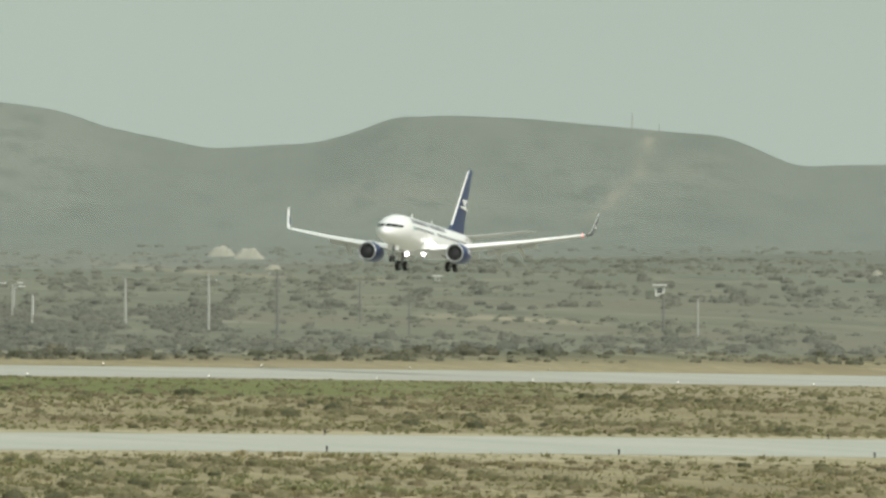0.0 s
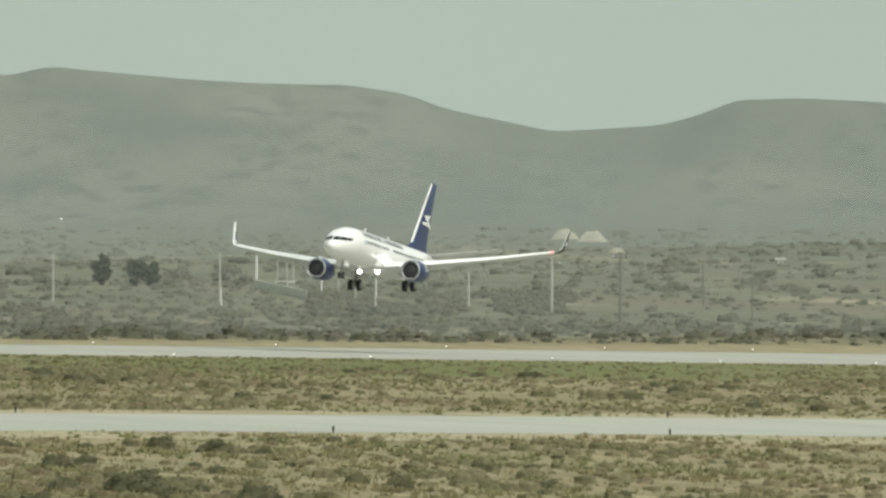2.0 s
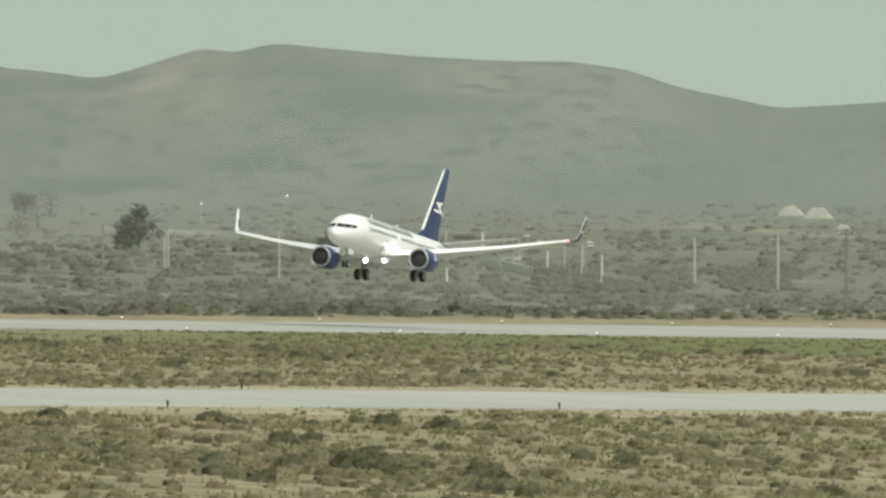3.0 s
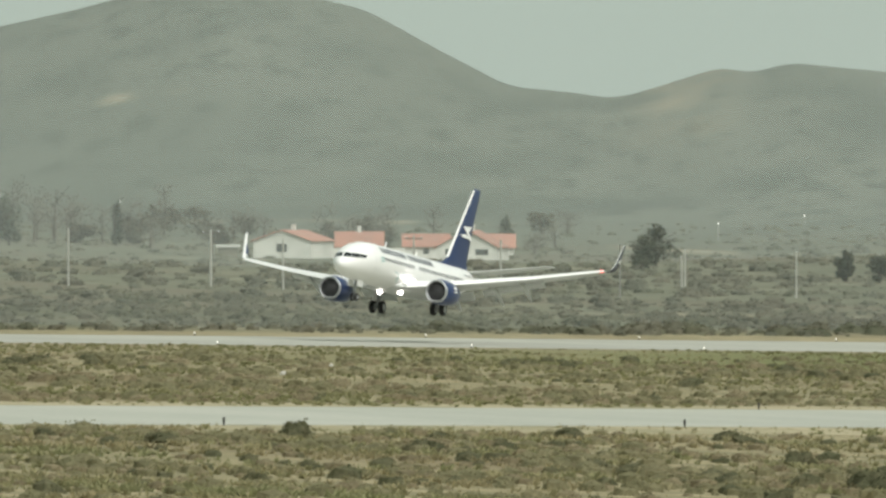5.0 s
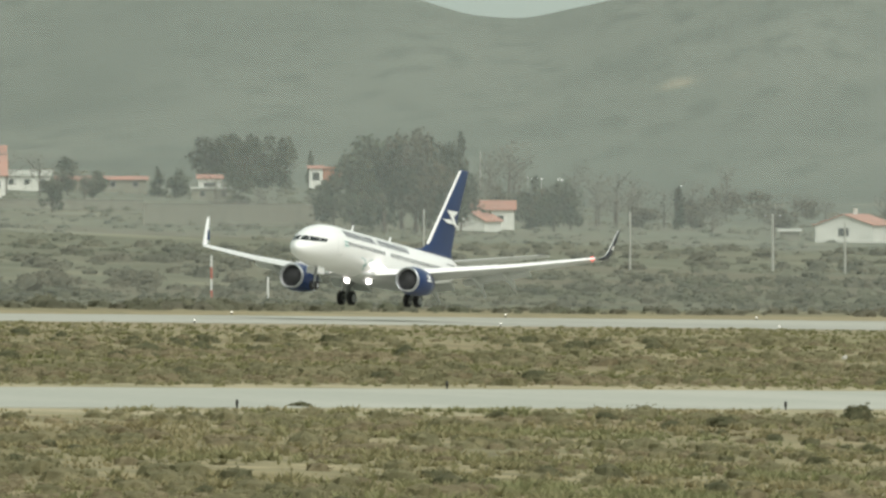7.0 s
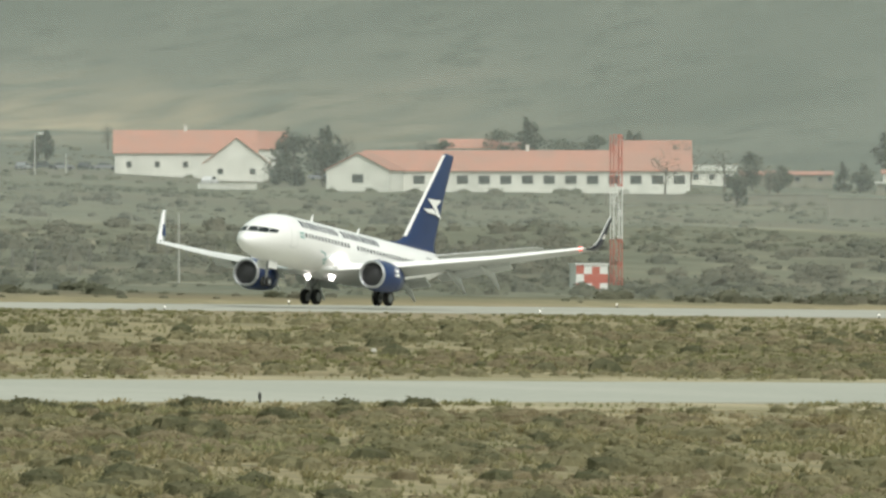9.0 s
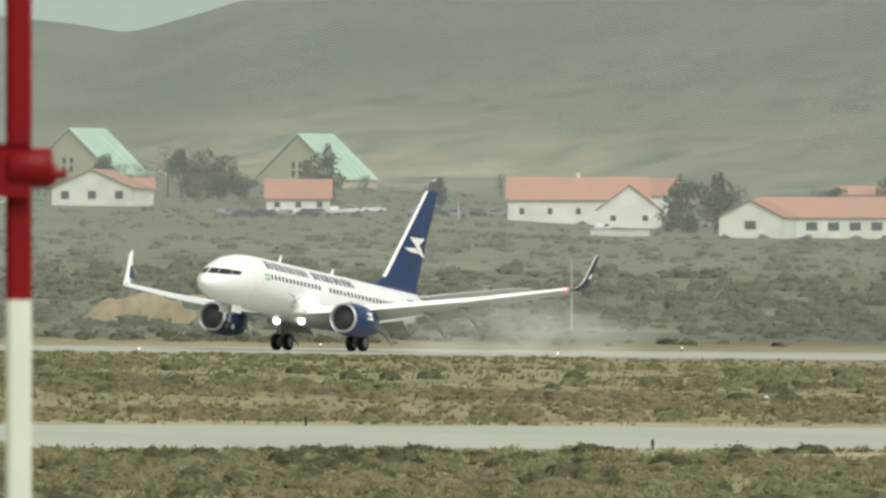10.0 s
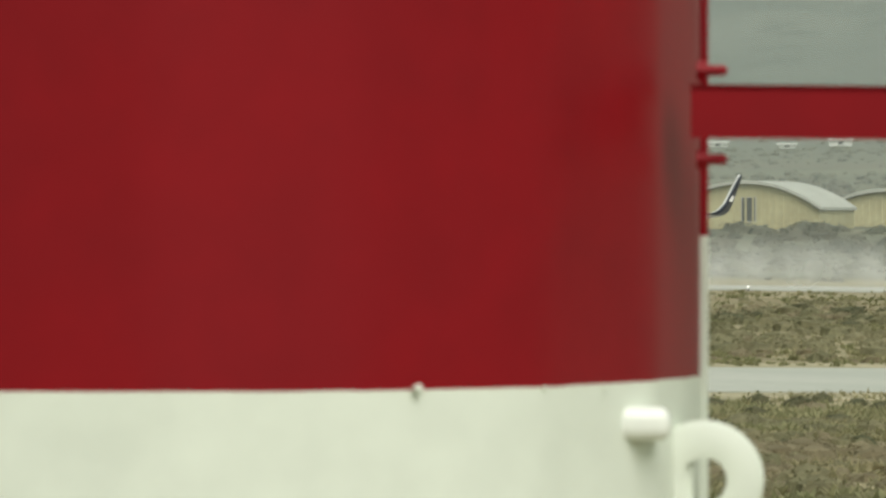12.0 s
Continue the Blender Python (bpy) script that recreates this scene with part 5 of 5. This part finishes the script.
for i, (b, v, t, w, kd) in enumerate((
        (3075, 35, 150, 115, "round"), (3020, 36, 180, 125, "round"), (2965, 35, 186, 130, "brown"), (2915, 34, 165, 110, "round"), (3110, 34, 112, 80, "round"), (2880, 30, 120, 80, "round"), (3045, 30, 168, 120, "round"), (2990, 30, 176, 120, "brown"), (2940, 28, 172, 110, "round"), (2860, 26, 100, 80, "bare"),
        (3330, -40, 100, 75, "round"), (3290, -42, 105, 85, "round"), (3230, -42, 100, 80, "round"), (3195, -40, 95, 65, "round"), (3260, -44, 96, 80, "round"), (3150, -60, 68, 18, "poplar"),
        (2885, -40, 110, 34, "poplar"), (2905, -40, 90, 30, "poplar"), (2760, 30, 96, 85, "round"), (2720, 34, 105, 95, "round"), (2690, 30, 80, 70, "round"), (2790, -10, 120, 60, "bare"),
        (2830, -10, 110, 60, "bare"), (2580, 20, 86, 60, "bare"), (2640, 20, 80, 50, "bare"), (2500, 30, 82, 36, "poplar"), (2440, 40, 60, 60, "bare"), (2330, 44, 70, 50, "bare"),
        (2130, 40, 90, 70, "bare"), (2020, 30, 85, 60, "bare"), (1810, 40, 70, 40, "poplar"), (1760, 45, 40, 60, "bare"), (1545, 70, 78, 90, "round"), (1570, 72, 60, 60, "round"), (1210, 95, 60, 36, "round"),
        (1150, 98, 55, 46, "round"), (1120, 96, 45, 40, "round"), (1080, 90, 36, 60, "bare"), (1000, 90, 30, 70, "bare"),
        (4390, -38, 105, 90, "round"), (4340, -36, 110, 80, "round"), (4420, -40, 80, 60, "round"), (4025, -95, 62, 60, "round"), (3975, -96, 80, 50, "round"), (3910, -92, 52, 90, "round"), (3860, -92, 48, 60, "round"), (3800, -95, 62, 44, "poplar"), (3790, -95, 55, 44, "round"),
        (3740, -30, 80, 80, "bare"), (3690, -30, 88, 80, "bare"), (3630, -28, 86, 80, "bare"), (3580, -30, 70, 60, "round"), (3320, -32, 100, 60, "round"), (3270, -34, 95, 60, "round"), (3420, -28, 55, 34, "poplar"), (3390, -26, 58, 50, "round"), (3550, -26, 50, 50, "bare"),
        (5035, -85, 112, 72, "round"), (5060, -90, 80, 50, "round"), (5260, -100, 90, 90, "round"), (5220, -98, 86, 80, "round"), (5180, -98, 62, 60, "round"), (5310, -100, 100, 70, "bare"), (5345, -95, 90, 60, "bare"),
        (4830, -80, 60, 40, "round"), (4850, -78, 45, 30, "poplar"), (4720, -110, 48, 30, "bare"), (4640, -130, 30, 16, "poplar"), (5160, -75, 40, 60, "bare"), (5700, -130, 52, 40, "round"), (5640, -130, 46, 40, "round"),
        (5420, -106, 74, 60, "round"), (5385, -104, 66, 64, "bare"), (5240, -99, 94, 90, "round"), (5285, -99, 88, 80, "round"),
        (2610, 24, 118, 95, "bare"), (2645, 24, 105, 90, "bare"), (2575, 24, 98, 80, "bare"), (2525, 26, 92, 80, "bare"), (2800, -5, 130, 110, "bare"))):
    tree(b, v, t, w, kd, 100 + i)
pick = random.Random(5)
for i in range(30):
    b = pick.uniform(2380, 3820)
    tree(b, pick.uniform(-28, 20) - max(0, b - 3300) * 0.06, pick.uniform(40, 85), pick.uniform(40, 70), pick.choice(("bare", "bare", "round")), 300 + i)
for i in range(34):
    b = pick.uniform(1700, 2900)
    tree(b, pick.uniform(6, 34), pick.uniform(34, 70), pick.uniform(44, 80), pick.choice(("bare", "bare", "brown")), 500 + i)
for i in range(12):
    tree(pick.uniform(4100, 5700), pick.uniform(-112, -95), pick.uniform(25, 50), pick.uniform(30, 50), pick.choice(("bare", "round")), 400 + i)


# ---- poles, mast, shelter, cars, heaps ----
def pole(bear, base, top, thick=4.0, material="pole", arm=False, lamp=False, label="weathered grey pole standing in the scrub", name="pole"):
    m, k = on_plain(bear, base)
    h, r = (base - top) * k, thick * k / 2
    root = empty(name, m, label, "pole", "poles beyond the runway")
    bm = bmesh.new()
    loft(bm, [circle((0, 0, z), rr, 8, "z") for z, rr in ((-0.3, r * 1.1), (h, r * 0.8))])
    part("shaft", bm, M[material], root)
    if arm:
        bm = bmesh.new()
        box(bm, -1.1, 1.1, -0.08, 0.08, h - 0.5, h - 0.32)
        part("cross_arm", bm, M["pole_dark"], root)
        for x in (-0.95, 0, 0.95):
            bm = bmesh.new()
            loft(bm, [circle((x, 0, h - 0.32 + z), q, 8, "z") for z, q in ((0, 0.07), (0.18, 0.05))])
            part("insulator", bm, M["pole_white"], root)
    if lamp:
        bm = bmesh.new()
        tube(bm, (0, 0, h - 0.1), (0.9, 0, h + 0.15), 0.05, 6)
        part("arm", bm, M[material], root)
        bm = bmesh.new()
        box(bm, 0.7, 1.5, -0.16, 0.16, h + 0.08, h + 0.24)
        part("lamp_head", bm, M["pole_white"], root)
    return root


for b, v0, v1, th, mt, arm, lamp in (
        (759, 118, 68, 4, "pole", False, True), (562, 142, 52, 5, "pole", False, False), (414, 138, 52, 4, "pole", True, False), (293, 156, 40, 5, "pole_dark", True, False), (147, 130, 55, 3, "pole_dark", False, False), (60, 155, 95, 3, "pole_dark", False, False),
        (-451, 158, 88, 4, "pole", False, False), (-390, 145, 88, 5, "pole_dark", False, False), (726, 118, 83, 4, "pole_white", False, False), (1002, 130, 38, 4, "pole", False, False), (937, 88, 42, 4, "pole_white", False, False),
        (900, 95, 50, 3, "pole", False, False), (883, 98, 48, 3, "pole", False, False), (851, 120, 60, 3, "pole_dark", False, True), (822, 115, 75, 3, "pole_white", False, False), (792, 117, 62, 3, "pole", False, True), (762, 122, 62, 3, "pole", False, True),
        (872, 90, 50, 3, "pole", False, True), (1609, 124, 28, 4, "pole", False, False), (1494, 110, 36, 4, "pole", False, False), (1297, 125, 40, 4, "pole", False, False), (1000, 130, 100, 3, "pole_white", False, False), (727, 140, 80, 4, "pole", False, False), (415, 145, 45, 4, "pole", False, False),
        (2333, 106, 2, 5, "pole", True, False), (2205, 108, 18, 4, "pole", False, False), (1974, 120, 12, 4, "pole", True, False), (1820, 106, 20, 4, "pole", False, False), (1609, 124, 28, 4, "pole", False, False), (2585, 104, 0, 4, "pole", False, False), (1500, 120, 50, 4, "pole", False, False),
        (2950, 104, -6, 4, "pole", False, False), (2850, -20, -110, 3, "pole", False, False), (4595, 132, 10, 4, "pole", False, False), (4770, 120, 100, 3, "pole_dark", False, False), (4850, -58, -130, 3, "pole", False, True), (4795, -60, -95, 3, "pole", False, False), (4925, 110, 70, 4, "pole_dark", False, False), (4890, 112, 72, 4, "pole_dark", False, False), (4850, 114, 76, 4, "pole_dark", False, False)):
    pole(b, v0, v1, th, mt, arm, lamp)


def banded_pole(bear, base, top, colours, label):
    m, k = on_plain(bear, base)
    h = (base - top) * k
    root = empty("marker_pole", m, label, "pole", "poles beyond the runway")
    for i, c in enumerate(colours):
        bm = bmesh.new()
        loft(bm, [circle((0, 0, z), 2.0 * k, 8, "z") for z in (h * i / len(colours) - (0.3 if i == 0 else 0), h * (i + 1) / len(colours))])
        part("band", bm, M[c], root)


banded_pole(3326, 158, 76, ("orange", "pole_white", "orange", "pole_white"), "thin red and white banded marker pole")
banded_pole(3226, 161, 114, ("pole_white", "pole_white"), "thin white marker pole with a small box")


def lattice():
    m, k = on_plain(3821, 148, 20)
    h, w = 277 * k, 16 * k
    root = empty("lattice_mast", m, "orange and white banded lattice mast beyond the runway", "mast")
    n = 12
    for i in range(n):
        z0, z1 = h * i / n, h * (i + 1) / n
        c = "orange" if i < n / 3 or i >= 2 * n / 3 else "pole_white"
        bm = bmesh.new()
        for x in (-1, 1):
            for y in (-1, 1):
                tube(bm, (x * w / 2, y * w / 2, z0), (x * w / 2, y * w / 2, z1), 0.055, 6)
        s = 1 if i % 2 else -1
        for y in (-1, 1):
            tube(bm, (-s * w / 2, y * w / 2, z0), (s * w / 2, y * w / 2, z1), 0.04, 5)
        tube(bm, (-w / 2, -w / 2, z1), (w / 2, -w / 2, z1), 0.03, 5)
        part("section", bm, M[c], root)
    bm = bmesh.new()
    box(bm, w * 0.5, w * 1.3, -0.4, 0.4, h * 0.62, h * 0.65)
    part("platform", bm, M["pole"], root)


def shelter():
    m, k = on_plain(3864, 150, 12)
    w, h = 57 * k, 49 * k
    root = empty("equipment_shelter", m, "small red and white chequered equipment shelter", "shelter")
    bm = bmesh.new()
    box(bm, -w / 2, w / 2, 0, 2.6, -0.2, h)
    part("body", bm, M["pole_white"], root)
    for i in range(4):
        for j in range(3):
            if (i + j) % 2 == 0 or i == 2:
                bm = bmesh.new()
                box(bm, -w / 2 + w * i / 4, -w / 2 + w * (i + 1) / 4, -0.012, 0.0, h * j / 3, h * (j + (0.8 if i == 2 and j == 2 else 1)) / 3)
                part("red_panel", bm, M["orange"], root, "red square")
    bm = bmesh.new()
    box(bm, -w / 2 - 0.1, w / 2 + 0.1, -0.1, 2.7, h, h + 0.12)
    part("roof", bm, M["pole_white"], root)


lattice()
shelter()


def car(bear, base, colour, turn, label):
    m, k = on_plain(bear, base, turn)
    root = empty("car", m, label, "car", "parked cars")
    bm = bmesh.new()
    prof = ((-2.1, 0.35), (2.1, 0.35), (2.15, 0.75), (1.2, 0.9), (0.6, 1.42), (-1.0, 1.45), (-1.75, 0.95), (-2.15, 0.85))
    loft(bm, [[(x, y * (1 if z < 1 else 0.85), z) for x, z in prof] for y in (-0.85, 0.85)])
    part("body", bm, M[colour], root)
    for x in (-1.3, 1.3):
        for y in (-0.8, 0.8):
            bm = bmesh.new()
            loft(bm, [circle((x, y + o, 0.31), 0.31, 12, "y") for o in (-0.1, 0.1)])
            part("wheel", bm, M["tyre"], root)
    bm = bmesh.new()
    for y in (-0.80, 0.80):
        bm.faces.new([bm.verts.new((x, y * 1.02, z)) for x, z in ((-1.5, 0.98), (1.0, 0.98), (0.5, 1.36), (-0.95, 1.38))])
    part("side_glass", bm, M["house_glass"], root)


for i, (b, v, c) in enumerate(((5010, -70, "car_white"), (4985, -72, "car_white"), (4945, -74, "car_white"), (4870, -66, "car_grey"), (4835, -68, "car_dark"), (4800, -66, "car_grey"), (4760, -67, "car_dark"), (4725, -66, "car_grey"),
                              (5060, -66, "car_dark"), (5100, -64, "car_grey"), (5140, -65, "car_dark"), (5175, -64, "car_dark"), (5210, -66, "car_grey"), (5040, -66, "car_grey"), (4690, -64, "car_white"), (4540, -40, "car_white"), (4345, -48, "car_grey"))):
    car(b, v, c, 0 if i % 3 else 70, {"car_white": "parked white car", "car_grey": "parked grey car", "car_dark": "parked dark car"}[c] + " beside the scrub")


def heap(bear, base, wide, tall, material, label, name="earth_bank", seed=1):
    m, k = on_plain(bear, base)
    w, h = wide * k, tall * k
    bm = bmesh.new()
    bmesh.ops.create_grid(bm, x_segments=40, y_segments=20, size=0.5)
    for v in bm.verts:
        x, y = v.co.x * 2, v.co.y * 2
        r = min(1.0, (abs(x) ** 2.6 + abs(y) ** 2.6) ** (1 / 2.6))
        q = (smooth((1 - r) * 1.9) if name == "earth_bank" else smooth((1 - r) * 1.25)) * (1 + 0.35 * noise.noise((x * 2.3, y * 2.3, seed)) + 0.15 * noise.noise((x * 9, y * 9, seed)))
        v.co = (x * w / 2, y * w / 4, h * float(q) - 0.4)
    ob = part(name, bm, material, smooth=True)
    ob.matrix_basis = m
    return tagged(ob, label, "heap")


heap(5330, 122, 330, 52, M["earth"], "long bank of bare tan earth beyond the runway", seed=2)
heap(5215, 135, 130, 55, M["earth"], "bank of bare tan earth beyond the runway", seed=3)
heap(392, 14, 66, 21, M["pale_earth"], "pale heap of quarry spoil on the plain", "spoil_mound", seed=4)
heap(344, 18, 74, 21, M["pale_earth"], "pale pointed heap of quarry spoil on the plain", "spoil_mound", seed=5)
heap(300, 38, 50, 12, M["pale_earth"], "low pale heap of spoil", "spoil_mound", seed=6)
heap(-770, 52, 40, 16, M["pale_earth"], "pale heap of spoil far off", "spoil_mound", seed=7)
house(-375, -392, 85, 66, 64, False, 3, 0, windows=1, roof="hangar_roof", label="small pale hut alone on the plain")
house(15, 5, 60, 50, 48, False, 3, 0, windows=0, roof="hangar_roof", label="tiny pale hut far off")


# two thin masts on the hill's crest
for b, v0, v1 in ((-335, -219, -248), (-383, -214, -228)):
    x, y = where(b, 4450)
    z = float(land(x, y))
    bm = bmesh.new()
    h = (v0 - v1) * 4450 / TICK
    loft(bm, [circle((0, 0, q), r, 6, "z") for q, r in ((-1, 0.35), (h, 0.15))])
    ob = part("hilltop_mast", bm, M["pole"])
    ob.location = (x, y, z)
    tagged(ob, "thin grey mast on the crest of the hill", "mast", "hilltop masts")

# street lamps alight in the settlement
for b, v in ((2780, -68), (2797, -66), (2765, -78), (2758, -82), (2742, -90), (2748, -86), (2706, -94), (2712, -92), (2495, -90), (2492, -8), (3060, -28), (1435, -8), (1283, -22), (3120, -80), (4842, -125)):
    m, k = on_plain(b, v + 30)
    root = empty("street_lamp", m, "thin street lamp alight among the houses", "street lamp", "street lamps")
    bm = bmesh.new()
    h = 30 * k
    tube(bm, (0, 0, -0.3), (0, 0, h), 0.07, 6)
    part("post", bm, M["pole"], root)
    bm = bmesh.new()
    bmesh.ops.create_icosphere(bm, subdivisions=1, radius=0.17, matrix=Matrix.Translation((0, 0, h + 0.12)))
    part("lamp", bm, M["runway_lamp"], root, "lit white lamp")

# wire fence along the far side
for i in range(26):
    b = 4820 - i * 34
    m, k = on_plain(b, 92 + 10 * math.sin(i))
    bm = bmesh.new()
    box(bm, -0.06, 0.06, -0.06, 0.06, -0.2, 1.7)
    ob = part("fence_post", bm, M["pole_dark"])
    ob.matrix_basis = m
    tagged(ob, "dark wooden fence post in the scrub", "fence post", "fence posts")


# ---- haze sheets, tyre smoke and wheel dust ----
def haze_smoke_material(name, col, amount, scale, low, high, top=None):
    """Thin haze, smoke and dust: lit by the same sun and sky as the rest, otherwise clear."""
    m = bpy.data.materials.new(name)
    m.use_nodes = True
    n, l = m.node_tree.nodes, m.node_tree.links
    n.remove(n["Principled BSDF"])
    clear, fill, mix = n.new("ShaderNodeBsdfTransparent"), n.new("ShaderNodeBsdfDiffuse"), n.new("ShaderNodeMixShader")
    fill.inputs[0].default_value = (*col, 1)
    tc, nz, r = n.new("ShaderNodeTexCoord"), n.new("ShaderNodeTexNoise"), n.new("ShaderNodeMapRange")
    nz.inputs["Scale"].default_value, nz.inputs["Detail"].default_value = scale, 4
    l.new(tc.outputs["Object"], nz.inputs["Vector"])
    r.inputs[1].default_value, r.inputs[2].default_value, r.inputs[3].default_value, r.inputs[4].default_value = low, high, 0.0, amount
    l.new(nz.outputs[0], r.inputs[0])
    out = r.outputs[0]
    if top:
        s, h, mu = n.new("ShaderNodeSeparateXYZ"), n.new("ShaderNodeMapRange"), n.new("ShaderNodeMath")
        l.new(tc.outputs["Object"], s.inputs[0])
        h.interpolation_type = "SMOOTHSTEP"
        h.inputs[1].default_value, h.inputs[2].default_value, h.inputs[3].default_value, h.inputs[4].default_value = top[0], top[1], 1.0, 0.0
        l.new(s.outputs["Z"], h.inputs[0])
        mu.operation = "MULTIPLY"
        l.new(out, mu.inputs[0])
        l.new(h.outputs[0], mu.inputs[1])
        out = mu.outputs[0]
    l.new(out, mix.inputs[0])
    l.new(clear.outputs[0], mix.inputs[1])
    l.new(fill.outputs[0], mix.inputs[2])
    l.new(mix.outputs[0], n["Material Output"].inputs["Surface"])
    return m


def haze_bank(p, amount, tall, seed):
    """An added sheet that imitates distance haze over the plain, along the runway's direction."""
    bm = bmesh.new()
    prev = None
    for i in range(80):
        s = -200 + i * 60
        q = p + 20 * noise.noise((s * 0.004, seed, 0))
        x, y = along(s, q)
        z = float(land(x, y))
        ring = [bm.verts.new((x, y, h)) for h in (z - 2, z + tall * 0.25, z + tall * 0.5, z + tall)]
        if prev:
            for j in range(3):
                bm.faces.new((prev[j], ring[j], ring[j + 1], prev[j + 1]))
        prev = ring
    ob = part("haze_sheet", bm, haze_smoke_material("thin haze film", (0.56, 0.62, 0.60), amount, 0.004, -0.4, 0.7, (EYE + tall * 0.35, EYE + tall)), smooth=True)
    ob.visible_shadow = False
    tagged(ob, "thin pale see-through sheet added for haze over the plain", "haze", kind="stuff")


# two pale films, added to veil the plain and hills as hazy air does
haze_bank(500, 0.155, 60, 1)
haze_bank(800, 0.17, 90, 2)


def smoke_material(name, amount):
    """Thin smoke that thins out towards the rim of each puff."""
    m = haze_smoke_material(name, (0.70, 0.70, 0.65), amount, 0.16, 0.2, 0.8)
    n, l = m.node_tree.nodes, m.node_tree.links
    tc, a, b, r, mu = n.new("ShaderNodeTexCoord"), n.new("ShaderNodeVectorMath"), n.new("ShaderNodeVectorMath"), n.new("ShaderNodeMapRange"), n.new("ShaderNodeMath")
    a.operation, b.operation, mu.operation = "MULTIPLY_ADD", "LENGTH", "MULTIPLY"
    a.inputs[1].default_value, a.inputs[2].default_value = (2, 0, 2), (-1, 0, -1)
    l.new(tc.outputs["Generated"], a.inputs[0])
    l.new(a.outputs[0], b.inputs[0])
    r.interpolation_type = "SMOOTHSTEP"
    r.inputs[1].default_value, r.inputs[2].default_value, r.inputs[3].default_value, r.inputs[4].default_value = 0.1, 0.95, 1.0, 0.0
    l.new(b.outputs["Value"], r.inputs[0])
    mix = n["Mix Shader"]
    old = mix.inputs[0].links[0].from_socket
    l.new(old, mu.inputs[0])
    l.new(r.outputs[0], mu.inputs[1])
    l.new(mu.outputs[0], mix.inputs[0])
    return m


smoke, spray = smoke_material("pale tyre smoke", 0.42), smoke_material("pale runway dust", 0.52)


def puff(size, material, label, seed):
    """A billow: a lumpy shell that bulges towards the field's near side."""
    bm = bmesh.new()
    n = 14
    grid = []
    for i in range(n + 1):
        row = []
        for j in range(n + 1):
            u, v = 2 * i / n - 1, 2 * j / n - 1
            bulge = math.sqrt(max(0.0, 1 - 0.5 * (u * u + v * v)))
            w = 0.25 * noise.noise((u * 1.7 + seed, v * 1.7, 0))
            row.append(bm.verts.new((u * size[0] / 2, -(bulge + w) * size[1] / 2, v * size[2] / 2)))
        grid.append(row)
    for i in range(n):
        for j in range(n):
            bm.faces.new((grid[i][j], grid[i + 1][j], grid[i + 1][j + 1], grid[i][j + 1]))
    ob = part("tyre_smoke", bm, material, smooth=True)
    ob.visible_shadow = False
    return tagged(ob, label, "smoke", "puffs of tyre smoke")


PUFFS = []
for i in range(7):
    s = 860 - i * 8.0
    tall = (4.5, 6.5, 8.0, 9.0, 8.5, 7.5, 6.5)[i]
    PUFFS.append((puff((26, 5, tall), smoke, "pale cloud of tyre smoke over the runway", 40 + i), s, tall * 0.2))
for i in range(8):
    s = 803 - i * 14.0
    PUFFS.append((puff((44, 5, 6.0), spray, "low pale dust trailing behind the wheels", 60 + i), s + 10, 0.8))


# ---- what moves ----
def motions():
    rows = []
    heights = ((0, 11.3), (1, 8.5), (2.5, 5.06), (4, 3.2), (5.5, 1.99), (7.2, 1.0), (8.8, 0.3), (9.5, 0.0), (10.5, 0.0), (12, 0.0))
    pitch = ((0, 5.1), (2.5, 6.5), (5.5, 5.8), (7.2, 6.6), (8.8, 6.6), (9.5, 6.7), (10.5, 6.0), (12, 5.4))
    bank = ((0, 1.3), (2.5, 1.3), (5.5, 1.9), (7.2, 1.7), (8.8, 0.9), (9.5, 0.5), (12, 0.6))
    run = ((0, 1469.5), (1, 1402.7), (2, 1336.6), (2.5, 1303.8), (4, 1205.4), (5.5, 1108.2), (7.2, 1001.2), (8.8, 901.2), (9.5, 857.0), (10.5, 795.8), (11, 766.6), (11.5, 735.9), (12, 706.4))
    t = 0.0
    while t <= 12.001:
        s = glide(run, t)
        x, y = along(s, CENTRE)
        z = float(land(x, y)) + 0.06 + glide(heights, t)
        rows.append((t, pose(x, y, z, glide(bank, t), glide(pitch, t), 90 - math.degrees(PSI))))
        t += 0.5
    walk(plane, rows)
    for ob, s, up in PUFFS:
        # whirled up from the paving as the wheels go by, then drifting off
        t0 = next(a + (u - s) / (u - v) * (b - a) for (a, u), (b, v) in zip(run, run[1:]) if u >= s >= v) if s > 706.9 else 11.9
        t0 = min(t0 + 0.04, 11.5)
        x, y = along(s, CENTRE - 1)
        z, turn = float(land(x, y)), math.degrees(math.pi / 2 - PSI)
        walk(ob, [(0, pose(x, y, z - 7, 0, 0, turn)), (t0 - 0.1, pose(x, y, z - 7, 0, 0, turn)), (t0 + 0.25, pose(x, y, z + up, 0, 0, turn)), (12, pose(x + 0.8 * (12 - t0), y, z + up + 0.35 * (12 - t0), 0, 0, turn))])


def glide(table, t):
    """A smooth run through a few values."""
    for (a, u), (b, v) in zip(table, table[1:]):
        if a <= t <= b:
            return u + (v - u) * (t - a) / (b - a)
    return table[-1][1]


motions()
